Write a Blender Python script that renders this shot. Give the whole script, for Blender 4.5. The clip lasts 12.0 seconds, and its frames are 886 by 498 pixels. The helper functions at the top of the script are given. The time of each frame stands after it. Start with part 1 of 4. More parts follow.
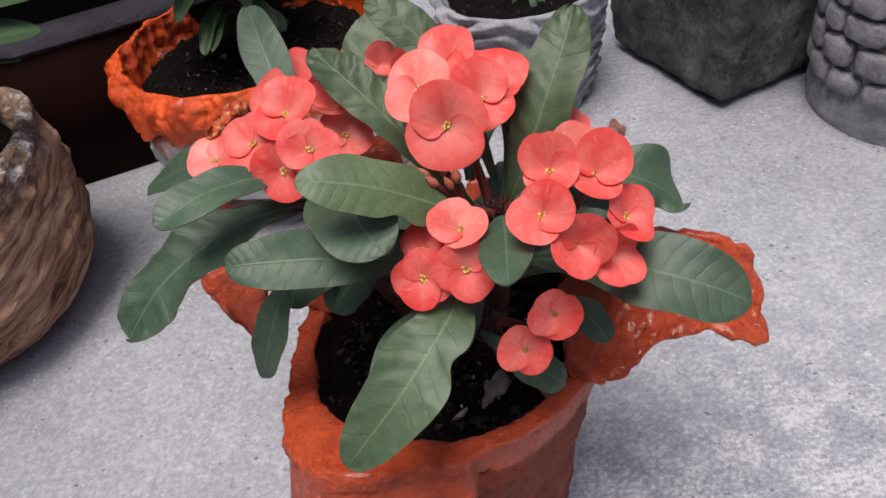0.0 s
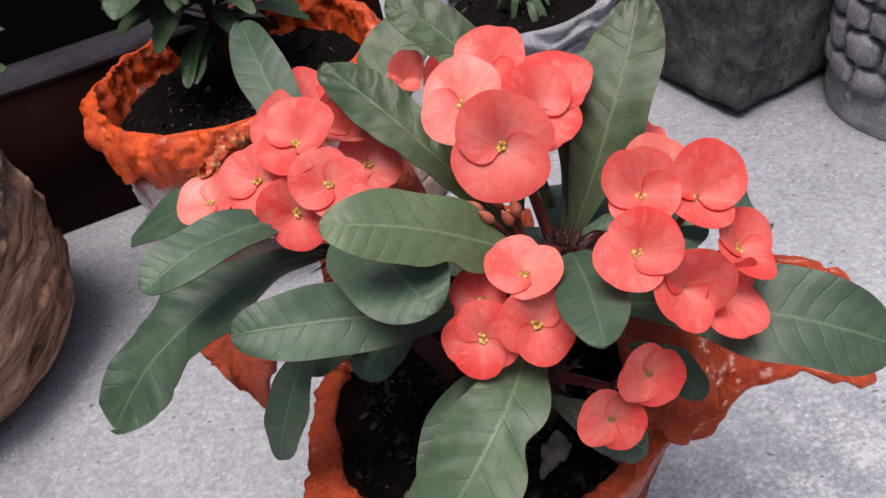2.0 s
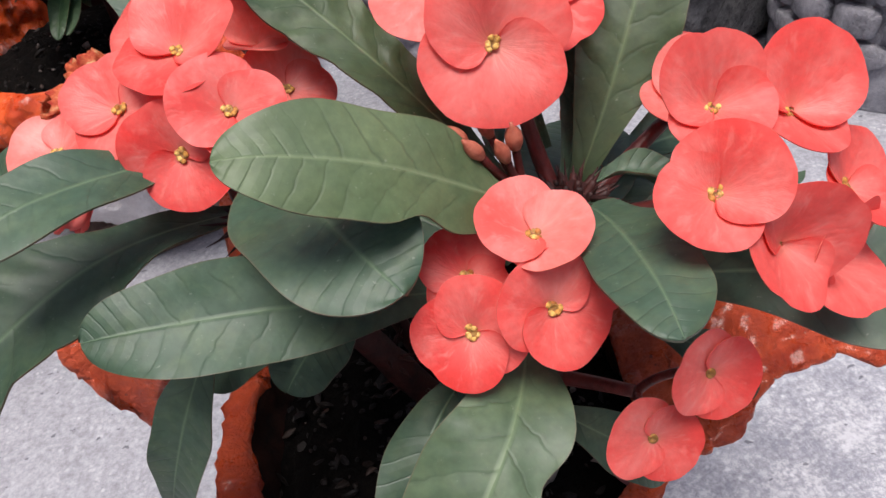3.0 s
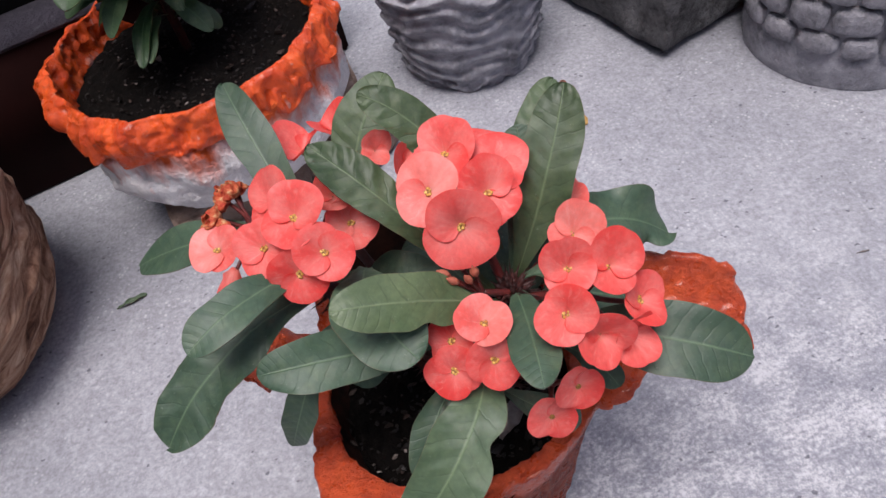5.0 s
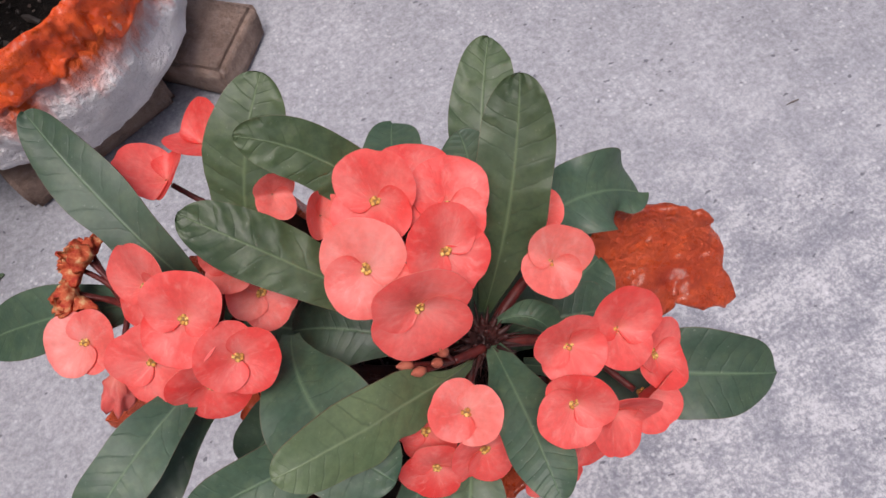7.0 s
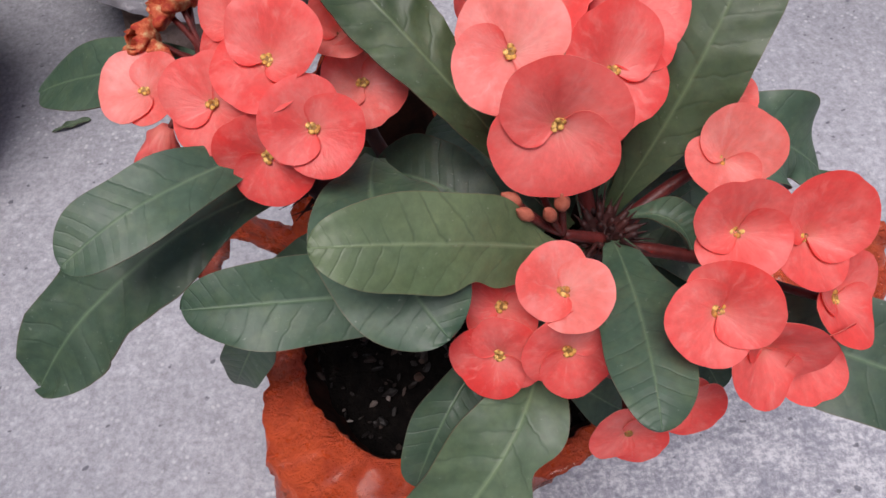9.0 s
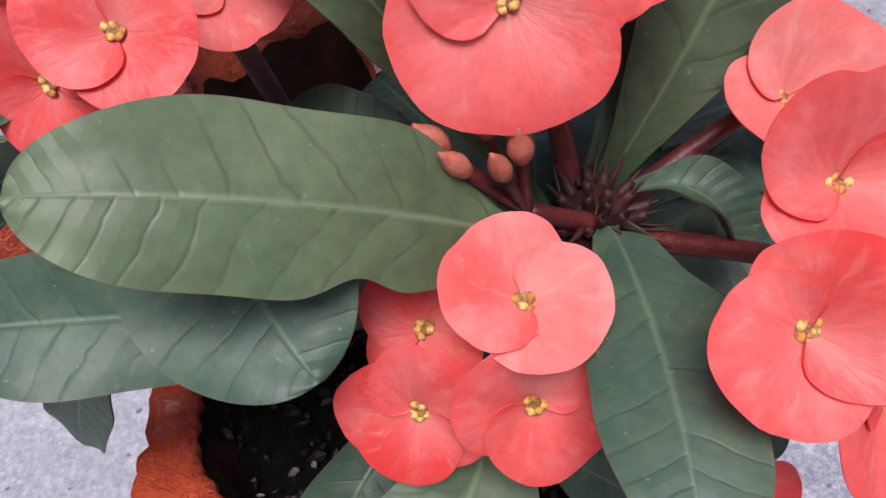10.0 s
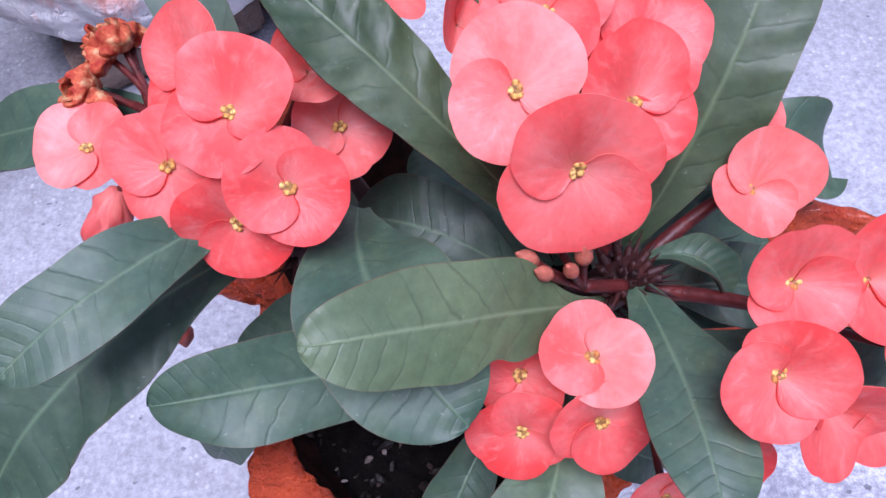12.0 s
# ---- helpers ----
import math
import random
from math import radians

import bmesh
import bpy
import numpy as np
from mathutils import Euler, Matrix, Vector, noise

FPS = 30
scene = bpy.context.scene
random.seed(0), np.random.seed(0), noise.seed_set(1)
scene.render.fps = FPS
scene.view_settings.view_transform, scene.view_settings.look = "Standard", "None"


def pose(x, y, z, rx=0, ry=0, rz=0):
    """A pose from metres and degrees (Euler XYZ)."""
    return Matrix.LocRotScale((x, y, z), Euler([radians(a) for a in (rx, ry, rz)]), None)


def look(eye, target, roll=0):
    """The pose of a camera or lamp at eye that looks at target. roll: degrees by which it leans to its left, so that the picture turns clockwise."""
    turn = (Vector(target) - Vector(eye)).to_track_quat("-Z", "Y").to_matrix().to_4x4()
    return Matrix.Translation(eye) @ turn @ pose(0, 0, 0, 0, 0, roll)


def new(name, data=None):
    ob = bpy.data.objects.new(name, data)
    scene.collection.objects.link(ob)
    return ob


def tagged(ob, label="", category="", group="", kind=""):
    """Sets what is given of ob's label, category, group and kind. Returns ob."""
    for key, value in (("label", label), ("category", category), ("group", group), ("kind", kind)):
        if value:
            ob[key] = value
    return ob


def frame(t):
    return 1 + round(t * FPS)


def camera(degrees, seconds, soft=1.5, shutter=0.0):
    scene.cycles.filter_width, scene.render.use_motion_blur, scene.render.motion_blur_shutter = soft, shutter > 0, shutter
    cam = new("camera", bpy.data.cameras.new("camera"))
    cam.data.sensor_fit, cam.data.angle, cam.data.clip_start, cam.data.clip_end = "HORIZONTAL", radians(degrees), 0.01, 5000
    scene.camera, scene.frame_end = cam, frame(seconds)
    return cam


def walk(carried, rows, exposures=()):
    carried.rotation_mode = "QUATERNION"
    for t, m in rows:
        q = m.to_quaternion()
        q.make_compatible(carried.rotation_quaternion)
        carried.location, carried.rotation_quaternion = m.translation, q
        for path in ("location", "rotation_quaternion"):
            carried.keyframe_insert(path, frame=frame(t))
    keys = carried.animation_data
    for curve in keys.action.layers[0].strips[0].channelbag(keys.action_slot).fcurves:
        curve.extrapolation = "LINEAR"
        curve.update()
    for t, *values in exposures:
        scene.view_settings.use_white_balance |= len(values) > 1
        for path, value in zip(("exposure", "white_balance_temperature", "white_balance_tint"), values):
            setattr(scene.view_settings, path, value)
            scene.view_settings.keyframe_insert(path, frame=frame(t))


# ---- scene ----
cam = camera(63.9, 12.0)
PATH = [
    (0, (0.077, -0.247, 0.617), (-0.105, 1.211, -0.74), -12.0),
    (0.5, (0.077, -0.248, 0.616), (-0.127, 1.199, -0.75), -12.7),
    (1, (0.077, -0.248, 0.616), (-0.156, 1.193, -0.752), -13.4),
    (1.5, (0.058, -0.244, 0.591), (-0.14, 1.205, -0.774), -11.6),
    (2, (0.044, -0.188, 0.582), (-0.093, 1.318, -0.727), -13.8),
    (2.5, (0.026, -0.159, 0.547), (-0.031, 1.313, -0.807), -11.7),
    (3, (0.023, -0.121, 0.515), (0.108, 1.33, -0.859), -9.6),
    (3.2, (0.025, -0.119, 0.518), (0.124, 1.32, -0.867), -10.0),
    (4.8, (0.061, -0.194, 0.664), (-0.062, 1.123, -0.837), -17.3),
    (5, (0.053, -0.187, 0.698), (-0.002, 1.077, -0.852), -15.4),
    (5.5, (0.061, -0.152, 0.671), (-0.026, 0.944, -1.0), -13.6),
    (6, (0.076, -0.103, 0.669), (-0.098, 0.88, -1.064), -17.2),
    (6.5, (0.075, -0.052, 0.682), (0.028, 0.781, -1.136), -25.1),
    (6.7, (0.072, -0.043, 0.681), (0.083, 0.735, -1.161), -23.0),
    (8.3, (0.013, -0.036, 0.656), (0.16, 0.725, -1.188), -13.1),
    (8.5, (0.015, -0.046, 0.646), (0.139, 0.77, -1.176), -12.0),
    (9, (0.025, -0.078, 0.59), (-0.034, 0.859, -1.176), -7.4),
    (9.5, (0.035, -0.064, 0.531), (-0.033, 0.957, -1.187), -6.0),
    (10, (0.044, -0.047, 0.502), (-0.006, 1.003, -1.199), -6.3),
    (10.5, (0.043, -0.038, 0.496), (0.024, 0.984, -1.223), -5.8),
    (11, (0.037, -0.043, 0.503), (0.044, 0.993, -1.208), -5.7),
    (11.5, (0.027, -0.049, 0.515), (0.01, 0.976, -1.202), -6.4),
    (12, (0.016, -0.046, 0.573), (0.049, 0.877, -1.201), -6.6),
]
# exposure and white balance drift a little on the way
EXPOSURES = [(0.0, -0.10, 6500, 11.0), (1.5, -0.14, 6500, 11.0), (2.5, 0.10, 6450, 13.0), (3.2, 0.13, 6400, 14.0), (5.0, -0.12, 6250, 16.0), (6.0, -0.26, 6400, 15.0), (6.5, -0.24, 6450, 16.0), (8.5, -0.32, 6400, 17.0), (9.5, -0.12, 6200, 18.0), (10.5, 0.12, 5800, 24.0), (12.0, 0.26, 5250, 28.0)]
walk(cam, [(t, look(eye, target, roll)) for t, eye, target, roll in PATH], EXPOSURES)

# ---- light ----
world = bpy.data.worlds.new("world")
scene.world = world
world.use_nodes = True
sky = world.node_tree.nodes.new("ShaderNodeTexSky")
sky.sky_type, sky.sun_disc = "NISHITA", False
sky.sun_elevation, sky.sun_rotation = radians(79), radians(199)
sky.air_density, sky.dust_density, sky.ozone_density = 1.0, 4.0, 1.0
world.node_tree.links.new(sky.outputs[0], world.node_tree.nodes["Background"].inputs[0])
world.node_tree.nodes["Background"].inputs[1].default_value = 0.15
sun = new("sun", bpy.data.lights.new("sun", "SUN"))
sun.data.energy, sun.data.angle, sun.data.color = 3.4, radians(30), (1.0, 0.96, 0.9)
sun.matrix_world = look((-0.07, -0.20, 1.12), (0, 0, 0))


# ---- materials ----
class Nodes:
    """A node material in short calls."""

    def __init__(self, name, rough=0.6, spec=0.4):
        self.mat = bpy.data.materials.new(name)
        self.mat.use_nodes = True
        self.t = self.mat.node_tree
        self.bsdf = self.t.nodes["Principled BSDF"]
        self.bsdf.inputs["Roughness"].default_value = rough
        self.bsdf.inputs["Specular IOR Level"].default_value = spec
        self.co = self.t.nodes.new("ShaderNodeTexCoord")

    def put(self, socket, value):
        if isinstance(value, bpy.types.NodeSocket):
            self.t.links.new(value, socket)
        elif isinstance(value, tuple) and len(value) == 3 and socket.type == "RGBA":
            socket.default_value = (*value, 1)
        else:
            socket.default_value = value

    def noise(self, scale, detail=4, rough=0.6, where=None, distort=0.0):
        n = self.t.nodes.new("ShaderNodeTexNoise")
        n.inputs["Scale"].default_value, n.inputs["Detail"].default_value = scale, detail
        n.inputs["Roughness"].default_value, n.inputs["Distortion"].default_value = rough, distort
        self.put(n.inputs["Vector"], where or self.co.outputs["Object"])
        return n.outputs["Fac"]

    def cells(self, scale, feature="F1", where=None):
        n = self.t.nodes.new("ShaderNodeTexVoronoi")
        n.feature = feature
        n.inputs["Scale"].default_value = scale
        self.put(n.inputs["Vector"], where or self.co.outputs["Object"])
        return n

    def ramp(self, fac, *stops):
        n = self.t.nodes.new("ShaderNodeValToRGB")
        while len(n.color_ramp.elements) < len(stops):
            n.color_ramp.elements.new(0.5)
        for e, (at, c) in zip(n.color_ramp.elements, stops):
            e.position = at
            e.color = (*c, 1) if isinstance(c, tuple) else (c, c, c, 1)
        self.put(n.inputs["Fac"], fac)
        return n.outputs["Color"]

    def mix(self, fac, a, b, how="MIX"):
        n = self.t.nodes.new("ShaderNodeMix")
        n.data_type, n.blend_type = "RGBA", how
        self.put(n.inputs["Factor"], fac)
        self.put(n.inputs["A"], a)
        self.put(n.inputs["B"], b)
        return n.outputs["Result"]

    def math(self, how, a, b=0.0, c=0.0):
        n = self.t.nodes.new("ShaderNodeMath")
        n.operation = how
        for socket, value in zip(n.inputs, (a, b, c)):
            self.put(socket, value)
        return n.outputs[0]

    def split(self, vector):
        n = self.t.nodes.new("ShaderNodeSeparateXYZ")
        self.put(n.inputs[0], vector)
        return n.outputs

    def stretch(self, sx, sy, sz, where=None):
        n = self.t.nodes.new("ShaderNodeMapping")
        n.inputs["Scale"].default_value = (sx, sy, sz)
        self.put(n.inputs["Vector"], where or self.co.outputs["Object"])
        return n.outputs[0]

    def random(self):
        return self.t.nodes.new("ShaderNodeObjectInfo").outputs["Random"]

    def color(self, value):
        self.put(self.bsdf.inputs["Base Color"], value)
        return self

    def rough(self, value):
        self.put(self.bsdf.inputs["Roughness"], value)
        return self

    def bump(self, height, strength=0.5, distance=0.002):
        n = self.t.nodes.new("ShaderNodeBump")
        n.inputs["Strength"].default_value, n.inputs["Distance"].default_value = strength, distance
        self.put(n.inputs["Height"], height)
        self.put(self.bsdf.inputs["Normal"], n.outputs[0])
        return self

    def thin(self, color, share):
        """Light that comes through a leaf or petal."""
        n, m = self.t.nodes.new("ShaderNodeBsdfTranslucent"), self.t.nodes.new("ShaderNodeMixShader")
        self.put(n.inputs["Color"], color)
        m.inputs[0].default_value = share
        self.t.links.new(self.bsdf.outputs[0], m.inputs[1])
        self.t.links.new(n.outputs[0], m.inputs[2])
        self.t.links.new(m.outputs[0], self.t.nodes["Material Output"].inputs["Surface"])
        return self


def concrete_material():
    """Trowelled concrete: broad stains, fine grain, pale grit and small dark pits."""
    n = Nodes("ground_concrete", 0.82, 0.3)
    base = n.ramp(n.noise(2.6, 6, 0.62), (0.28, (0.250, 0.253, 0.285)), (0.72, (0.40, 0.405, 0.440)))
    c = n.mix(1.0, base, n.ramp(n.noise(48, 6, 0.75), (0.34, 0.84), (0.66, 1.12)), "MULTIPLY")
    c = n.mix(1.0, c, n.ramp(n.noise(150, 5, 0.78), (0.36, 0.70), (0.64, 1.18)), "MULTIPLY")
    # a rougher patch where the skin has worn off and pale mortar shows between dark aggregate
    away = n.t.nodes.new("ShaderNodeVectorMath")
    away.operation = "DISTANCE"
    n.put(away.inputs[0], n.stretch(1.0, 1.5, 1.0))
    away.inputs[1].default_value = (0.30, -0.10, 0.0)
    rough = n.ramp(n.math("MULTIPLY_ADD", n.noise(5, 4), 0.5, away.outputs["Value"]), (0.45, 1.0), (0.85, 0.15))
    flake = n.ramp(n.math("MULTIPLY_ADD", n.noise(26, 4), 0.45, n.math("MULTIPLY", n.noise(210, 6, 0.75), 0.75)), (0.50, (0.150, 0.155, 0.195)), (0.60, (0.300, 0.305, 0.340)), (0.70, (0.58, 0.58, 0.61)))
    c = n.mix(n.math("MULTIPLY", rough, 0.65), c, flake)
    grit = n.cells(130)
    pale = n.math("MULTIPLY", n.ramp(grit.outputs["Distance"], (0.12, 1.0), (0.30, 0.0)), n.ramp(n.noise(16, 4, 0.7), (0.44, 0.0), (0.62, 0.5)))
    c = n.mix(pale, c, (0.66, 0.66, 0.69))
    shake = n.t.nodes.new("ShaderNodeTexNoise")
    shake.inputs["Scale"].default_value, shake.inputs["Detail"].default_value = 120, 4
    n.put(shake.inputs["Vector"], n.co.outputs["Object"])
    jag = n.t.nodes.new("ShaderNodeVectorMath")
    jag.operation = "MULTIPLY_ADD"
    n.put(jag.inputs[0], shake.outputs["Color"])
    jag.inputs[1].default_value = (0.012, 0.009, 0.009)
    n.put(jag.inputs[2], n.co.outputs["Object"])
    where = n.stretch(58, 100, 60, jag.outputs[0])
    pits = n.cells(1.0, "F1", where)
    wide = n.t.nodes.new("ShaderNodeTexWhiteNoise")
    n.put(wide.inputs["Vector"], pits.outputs["Position"])
    chosen = n.ramp(wide.outputs["Value"], (0.50, 0.0), (1.0, 1.0))
    dark = n.ramp(n.math("SUBTRACT", pits.outputs["Distance"], n.math("MULTIPLY", chosen, 0.15)), (0.0, 1.0), (0.05, 0.0))
    dark = n.math("MULTIPLY", dark, n.ramp(chosen, (0.02, 0.0), (0.2, 1.0)))
    c = n.mix(n.math("MULTIPLY", dark, 0.75), c, (0.085, 0.085, 0.105))
    n.color(c).bump(n.math("SUBTRACT", n.math("ADD", n.noise(190, 5, 0.7), n.noise(40, 5)), dark), 0.35, 0.0012)
    return n.mat


def leaf_material(name, low, high, rib, gloss=0.46):
    n = Nodes(name, gloss, 0.42)
    u, v, _ = n.split(n.co.outputs["UV"])
    off = n.math("ABSOLUTE", n.math("SUBTRACT", u, 0.5))
    blotch = n.noise(35, 4, 0.6)
    c = n.ramp(blotch, (0.3, low), (0.72, high))
    c = n.mix(n.ramp(n.noise(110, 5, 0.7), (0.45, 0.0), (0.75, 0.35)), c, n.mix(0.5, high, (0.20, 0.24, 0.085)))
    c = n.mix(1.0, c, n.ramp(n.noise(330, 3, 0.6), (0.3, 0.86), (0.7, 1.12)), "MULTIPLY")
    tone = n.math("MULTIPLY_ADD", n.random(), 0.40, 0.78)
    c = n.mix(1.0, c, n.ramp(tone, (0, 0.0), (1, 1.0)), "MULTIPLY")
    bend = n.math("MULTIPLY_ADD", n.noise(60, 3), 0.9, n.math("MULTIPLY", v, 13.0))
    half = n.math("MULTIPLY", n.math("GREATER_THAN", u, 0.5), 0.4)
    side = n.math("PINGPONG", n.math("ADD", half, n.math("SUBTRACT", bend, n.math("MULTIPLY", off, 2.2))), 0.5)
    faint = n.ramp(n.noise(70, 3), (0.38, 0.0), (0.62, 1.0))
    vein = n.math("MULTIPLY", n.ramp(side, (0.0, 1.0), (0.09, 0.0)), faint)
    pillow = n.ramp(side, (0.0, 0.0), (0.5, 1.0))
    c = n.mix(n.math("MULTIPLY", vein, 0.45), c, n.mix(0.5, low, (0.01, 0.02, 0.01)))
    dust = n.ramp(n.noise(16, 5, 0.65), (0.42, 0.0), (0.70, 1.0))
    c = n.mix(n.math("MULTIPLY", dust, 0.20), c, (0.17, 0.22, 0.17))
    mid = n.ramp(n.math("MULTIPLY", off, n.math("MULTIPLY_ADD", v, 0.9, 0.7)), (0.0, 1.0), (0.034, 0.0))
    c = n.mix(n.math("MULTIPLY", mid, 0.60), c, rib)
    rim = n.ramp(off, (0.488, 0.0), (0.5, 1.0))
    c = n.mix(n.math("MULTIPLY", rim, 0.5), c, (0.16, 0.10, 0.06))
    spots = n.ramp(n.noise(520, 3, 0.7), (0.66, 0.0), (0.74, 1.0))
    c = n.mix(n.math("MULTIPLY", spots, 0.25), c, (0.42, 0.46, 0.40))
    n.color(c).rough(n.math("MULTIPLY_ADD", blotch, 0.25, gloss - 0.1))
    puff = n.math("SUBTRACT", n.math("MULTIPLY", mid, 0.22), n.math("MULTIPLY", vein, 0.20))
    puff = n.math("ADD", puff, n.math("MULTIPLY", pillow, 0.16))
    puff = n.math("ADD", puff, n.math("ADD", n.math("MULTIPLY", n.noise(70, 3), 0.5), n.math("MULTIPLY", n.noise(240, 3), 0.12)))
    n.bump(puff, 0.45, 0.0016).thin(n.mix(1.0, c, (0.9, 1.25, 0.35), "MULTIPLY"), 0.12)
    return n.mat


def petal_material(name, deep, light, middle):
    """Bracts: paler and deeper zones, fine branching veins from the base, a thin deeper margin."""
    n = Nodes(name, 0.42, 0.45)
    u, v, _ = n.split(n.co.outputs["UV"])
    warp = n.math("MULTIPLY_ADD", n.noise(90, 2), 0.10, u)
    flow = n.t.nodes.new("ShaderNodeCombineXYZ")
    n.put(flow.inputs[0], n.math("MULTIPLY", warp, 26.0))
    n.put(flow.inputs[1], n.math("MULTIPLY", v, 2.2))
    n.put(flow.inputs[2], n.math("MULTIPLY", n.random(), 50.0))
    streak = n.noise(1.0, 3, 0.6, flow.outputs[0])
    soft = n.noise(48, 3, 0.55)
    share = n.math("MULTIPLY_ADD", n.random(), 0.75, n.math("MULTIPLY_ADD", soft, 1.0, -0.38))
    c = n.mix(n.ramp(share, (0.0, 0.0), (1.0, 1.0)), deep, light)
    c = n.mix(n.math("MULTIPLY", n.ramp(streak, (0.46, 0.0), (0.72, 1.0)), 0.42), c, deep)
    c = n.mix(n.math("MULTIPLY", n.ramp(streak, (0.30, 1.0), (0.44, 0.0)), 0.30), c, middle)
    c = n.mix(1.0, c, n.ramp(n.noise(420, 3, 0.7), (0.3, 0.93), (0.7, 1.06)), "MULTIPLY")
    pale = n.ramp(n.noise(75, 4, 0.65), (0.46, 0.0), (0.72, 1.0))
    c = n.mix(n.math("MULTIPLY", pale, 0.42), c, middle)
    heart = n.math("MULTIPLY", n.ramp(v, (0.10, 1.0), (0.72, 0.0)), n.ramp(n.noise(30, 3), (0.36, 0.25), (0.62, 1.0)))
    c = n.mix(n.math("MULTIPLY", heart, 0.45), c, middle)
    base = n.ramp(v, (0.08, 1.0), (0.24, 0.0))
    c = n.mix(n.math("MULTIPLY", base, 0.35), c, (0.78, 0.30, 0.20))
    rim = n.ramp(v, (0.70, 0.0), (1.0, 1.0))
    c = n.mix(n.math("MULTIPLY", rim, 0.40), c, deep)
    n.color(c).bump(n.math("ADD", streak, n.math("MULTIPLY", n.noise(160, 4), 0.8)), 0.40, 0.0009)
    n.thin(n.mix(1.0, c, (1.0, 0.70, 0.66), "MULTIPLY"), 0.42)
    return n.mat


def wilted_material():
    """Shrivelled bracts: cream where they have dried, red where they have not."""
    n = Nodes("withered_bract", 0.6, 0.3)
    c = n.ramp(n.noise(210, 5, 0.65), (0.38, (0.44, 0.035, 0.020)), (0.54, (0.66, 0.15, 0.06)), (0.68, (0.80, 0.52, 0.26)))
    n.color(c).bump(n.noise(700, 5, 0.7), 0.7, 0.0008).thin(c, 0.25)
    return n.mat


def paint_material(name, deep, bright, wear, amount, relief=0.005, chalk=(0.70, 0.30, 0.20)):
    """Thick glossy paint brushed over rough, lumpy cement, flaking in small chips."""
    n = Nodes(name, 0.3, 0.5)
    n.bsdf.inputs["Coat Weight"].default_value, n.bsdf.inputs["Coat Roughness"].default_value = 0.24, 0.16
    c = n.ramp(n.noise(30, 7, 0.72), (0.34, deep), (0.60, bright))
    chips = n.ramp(n.noise(80, 6, 0.72), (1 - amount - 0.05, 0.0), (1 - amount, 1.0))
    c = n.mix(n.math("MULTIPLY", chips, 0.85), c, wear)
    dust = n.ramp(n.noise(75, 6, 0.7), (0.60, 0.0), (0.68, 1.0))
    c = n.mix(n.math("MULTIPLY", dust, 0.06 if chalk[1] < 0.5 else 0.4), c, chalk)
    n.color(c).rough(n.ramp(n.noise(110, 5), (0.36, 0.20), (0.66, 0.62)))
    flake = n.ramp(n.noise(95, 4, 0.7, None, 0.8), (0.40, 0.0), (0.58, 1.0))
    h = n.math("ADD", n.math("ADD", n.math("MULTIPLY", n.noise(85, 4, 0.6), 0.8), n.math("MULTIPLY", n.noise(300, 5, 0.8), 0.7)), n.math("MULTIPLY", flake, 0.22))
    n.bump(n.math("SUBTRACT", h, n.math("MULTIPLY", chips, 0.2)), 1.0, relief)
    return n.mat


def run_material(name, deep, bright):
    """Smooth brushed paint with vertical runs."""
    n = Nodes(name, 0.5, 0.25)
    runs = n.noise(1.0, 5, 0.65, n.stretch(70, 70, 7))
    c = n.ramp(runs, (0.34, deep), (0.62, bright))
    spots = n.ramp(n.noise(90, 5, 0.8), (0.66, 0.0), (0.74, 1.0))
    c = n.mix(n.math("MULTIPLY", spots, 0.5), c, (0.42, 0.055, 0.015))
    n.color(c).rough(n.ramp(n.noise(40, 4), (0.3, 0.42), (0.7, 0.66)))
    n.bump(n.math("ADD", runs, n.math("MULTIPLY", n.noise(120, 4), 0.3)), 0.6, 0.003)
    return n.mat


def cement_material(name, low, high, scale=20, dust=0.3, rough=0.88):
    n = Nodes(name, rough, 0.25)
    c = n.ramp(n.noise(scale, 7, 0.7), (0.3, low), (0.7, high))
    pale = n.ramp(n.noise(scale * 5, 4, 0.7), (0.55, 0.0), (0.75, 1.0))
    c = n.mix(n.math("MULTIPLY", pale, dust), c, (0.5, 0.5, 0.52))
    n.color(c).bump(n.math("ADD", n.noise(scale * 2, 6, 0.7), n.math("MULTIPLY", n.noise(scale * 9, 4), 0.4)), 0.9, 0.007)
    return n.mat


def peeled_material():
    """Dark pitted cement with a paler skin that has peeled off in patches."""
    n = Nodes("dark_cement", 0.9, 0.2)
    c = n.ramp(n.noise(34, 7, 0.75), (0.32, (0.036, 0.035, 0.038)), (0.68, (0.165, 0.162, 0.166)))
    skin = n.ramp(n.noise(7, 6, 0.66), (0.48, 0.0), (0.62, 1.0))
    c = n.mix(n.math("MULTIPLY", skin, 0.55), c, (0.33, 0.325, 0.33))
    crust = n.noise(75, 5, 0.7, None, 0.6)
    pits = n.ramp(crust, (0.34, 1.0), (0.46, 0.0))
    c = n.mix(n.math("MULTIPLY", pits, 0.6), c, (0.016, 0.015, 0.016))
    n.color(c)
    n.bump(n.math("ADD", n.math("ADD", n.noise(52, 6, 0.7), n.math("MULTIPLY", n.noise(230, 4), 0.35)), n.math("MULTIPLY", crust, 0.9)), 1.0, 0.009)
    return n.mat


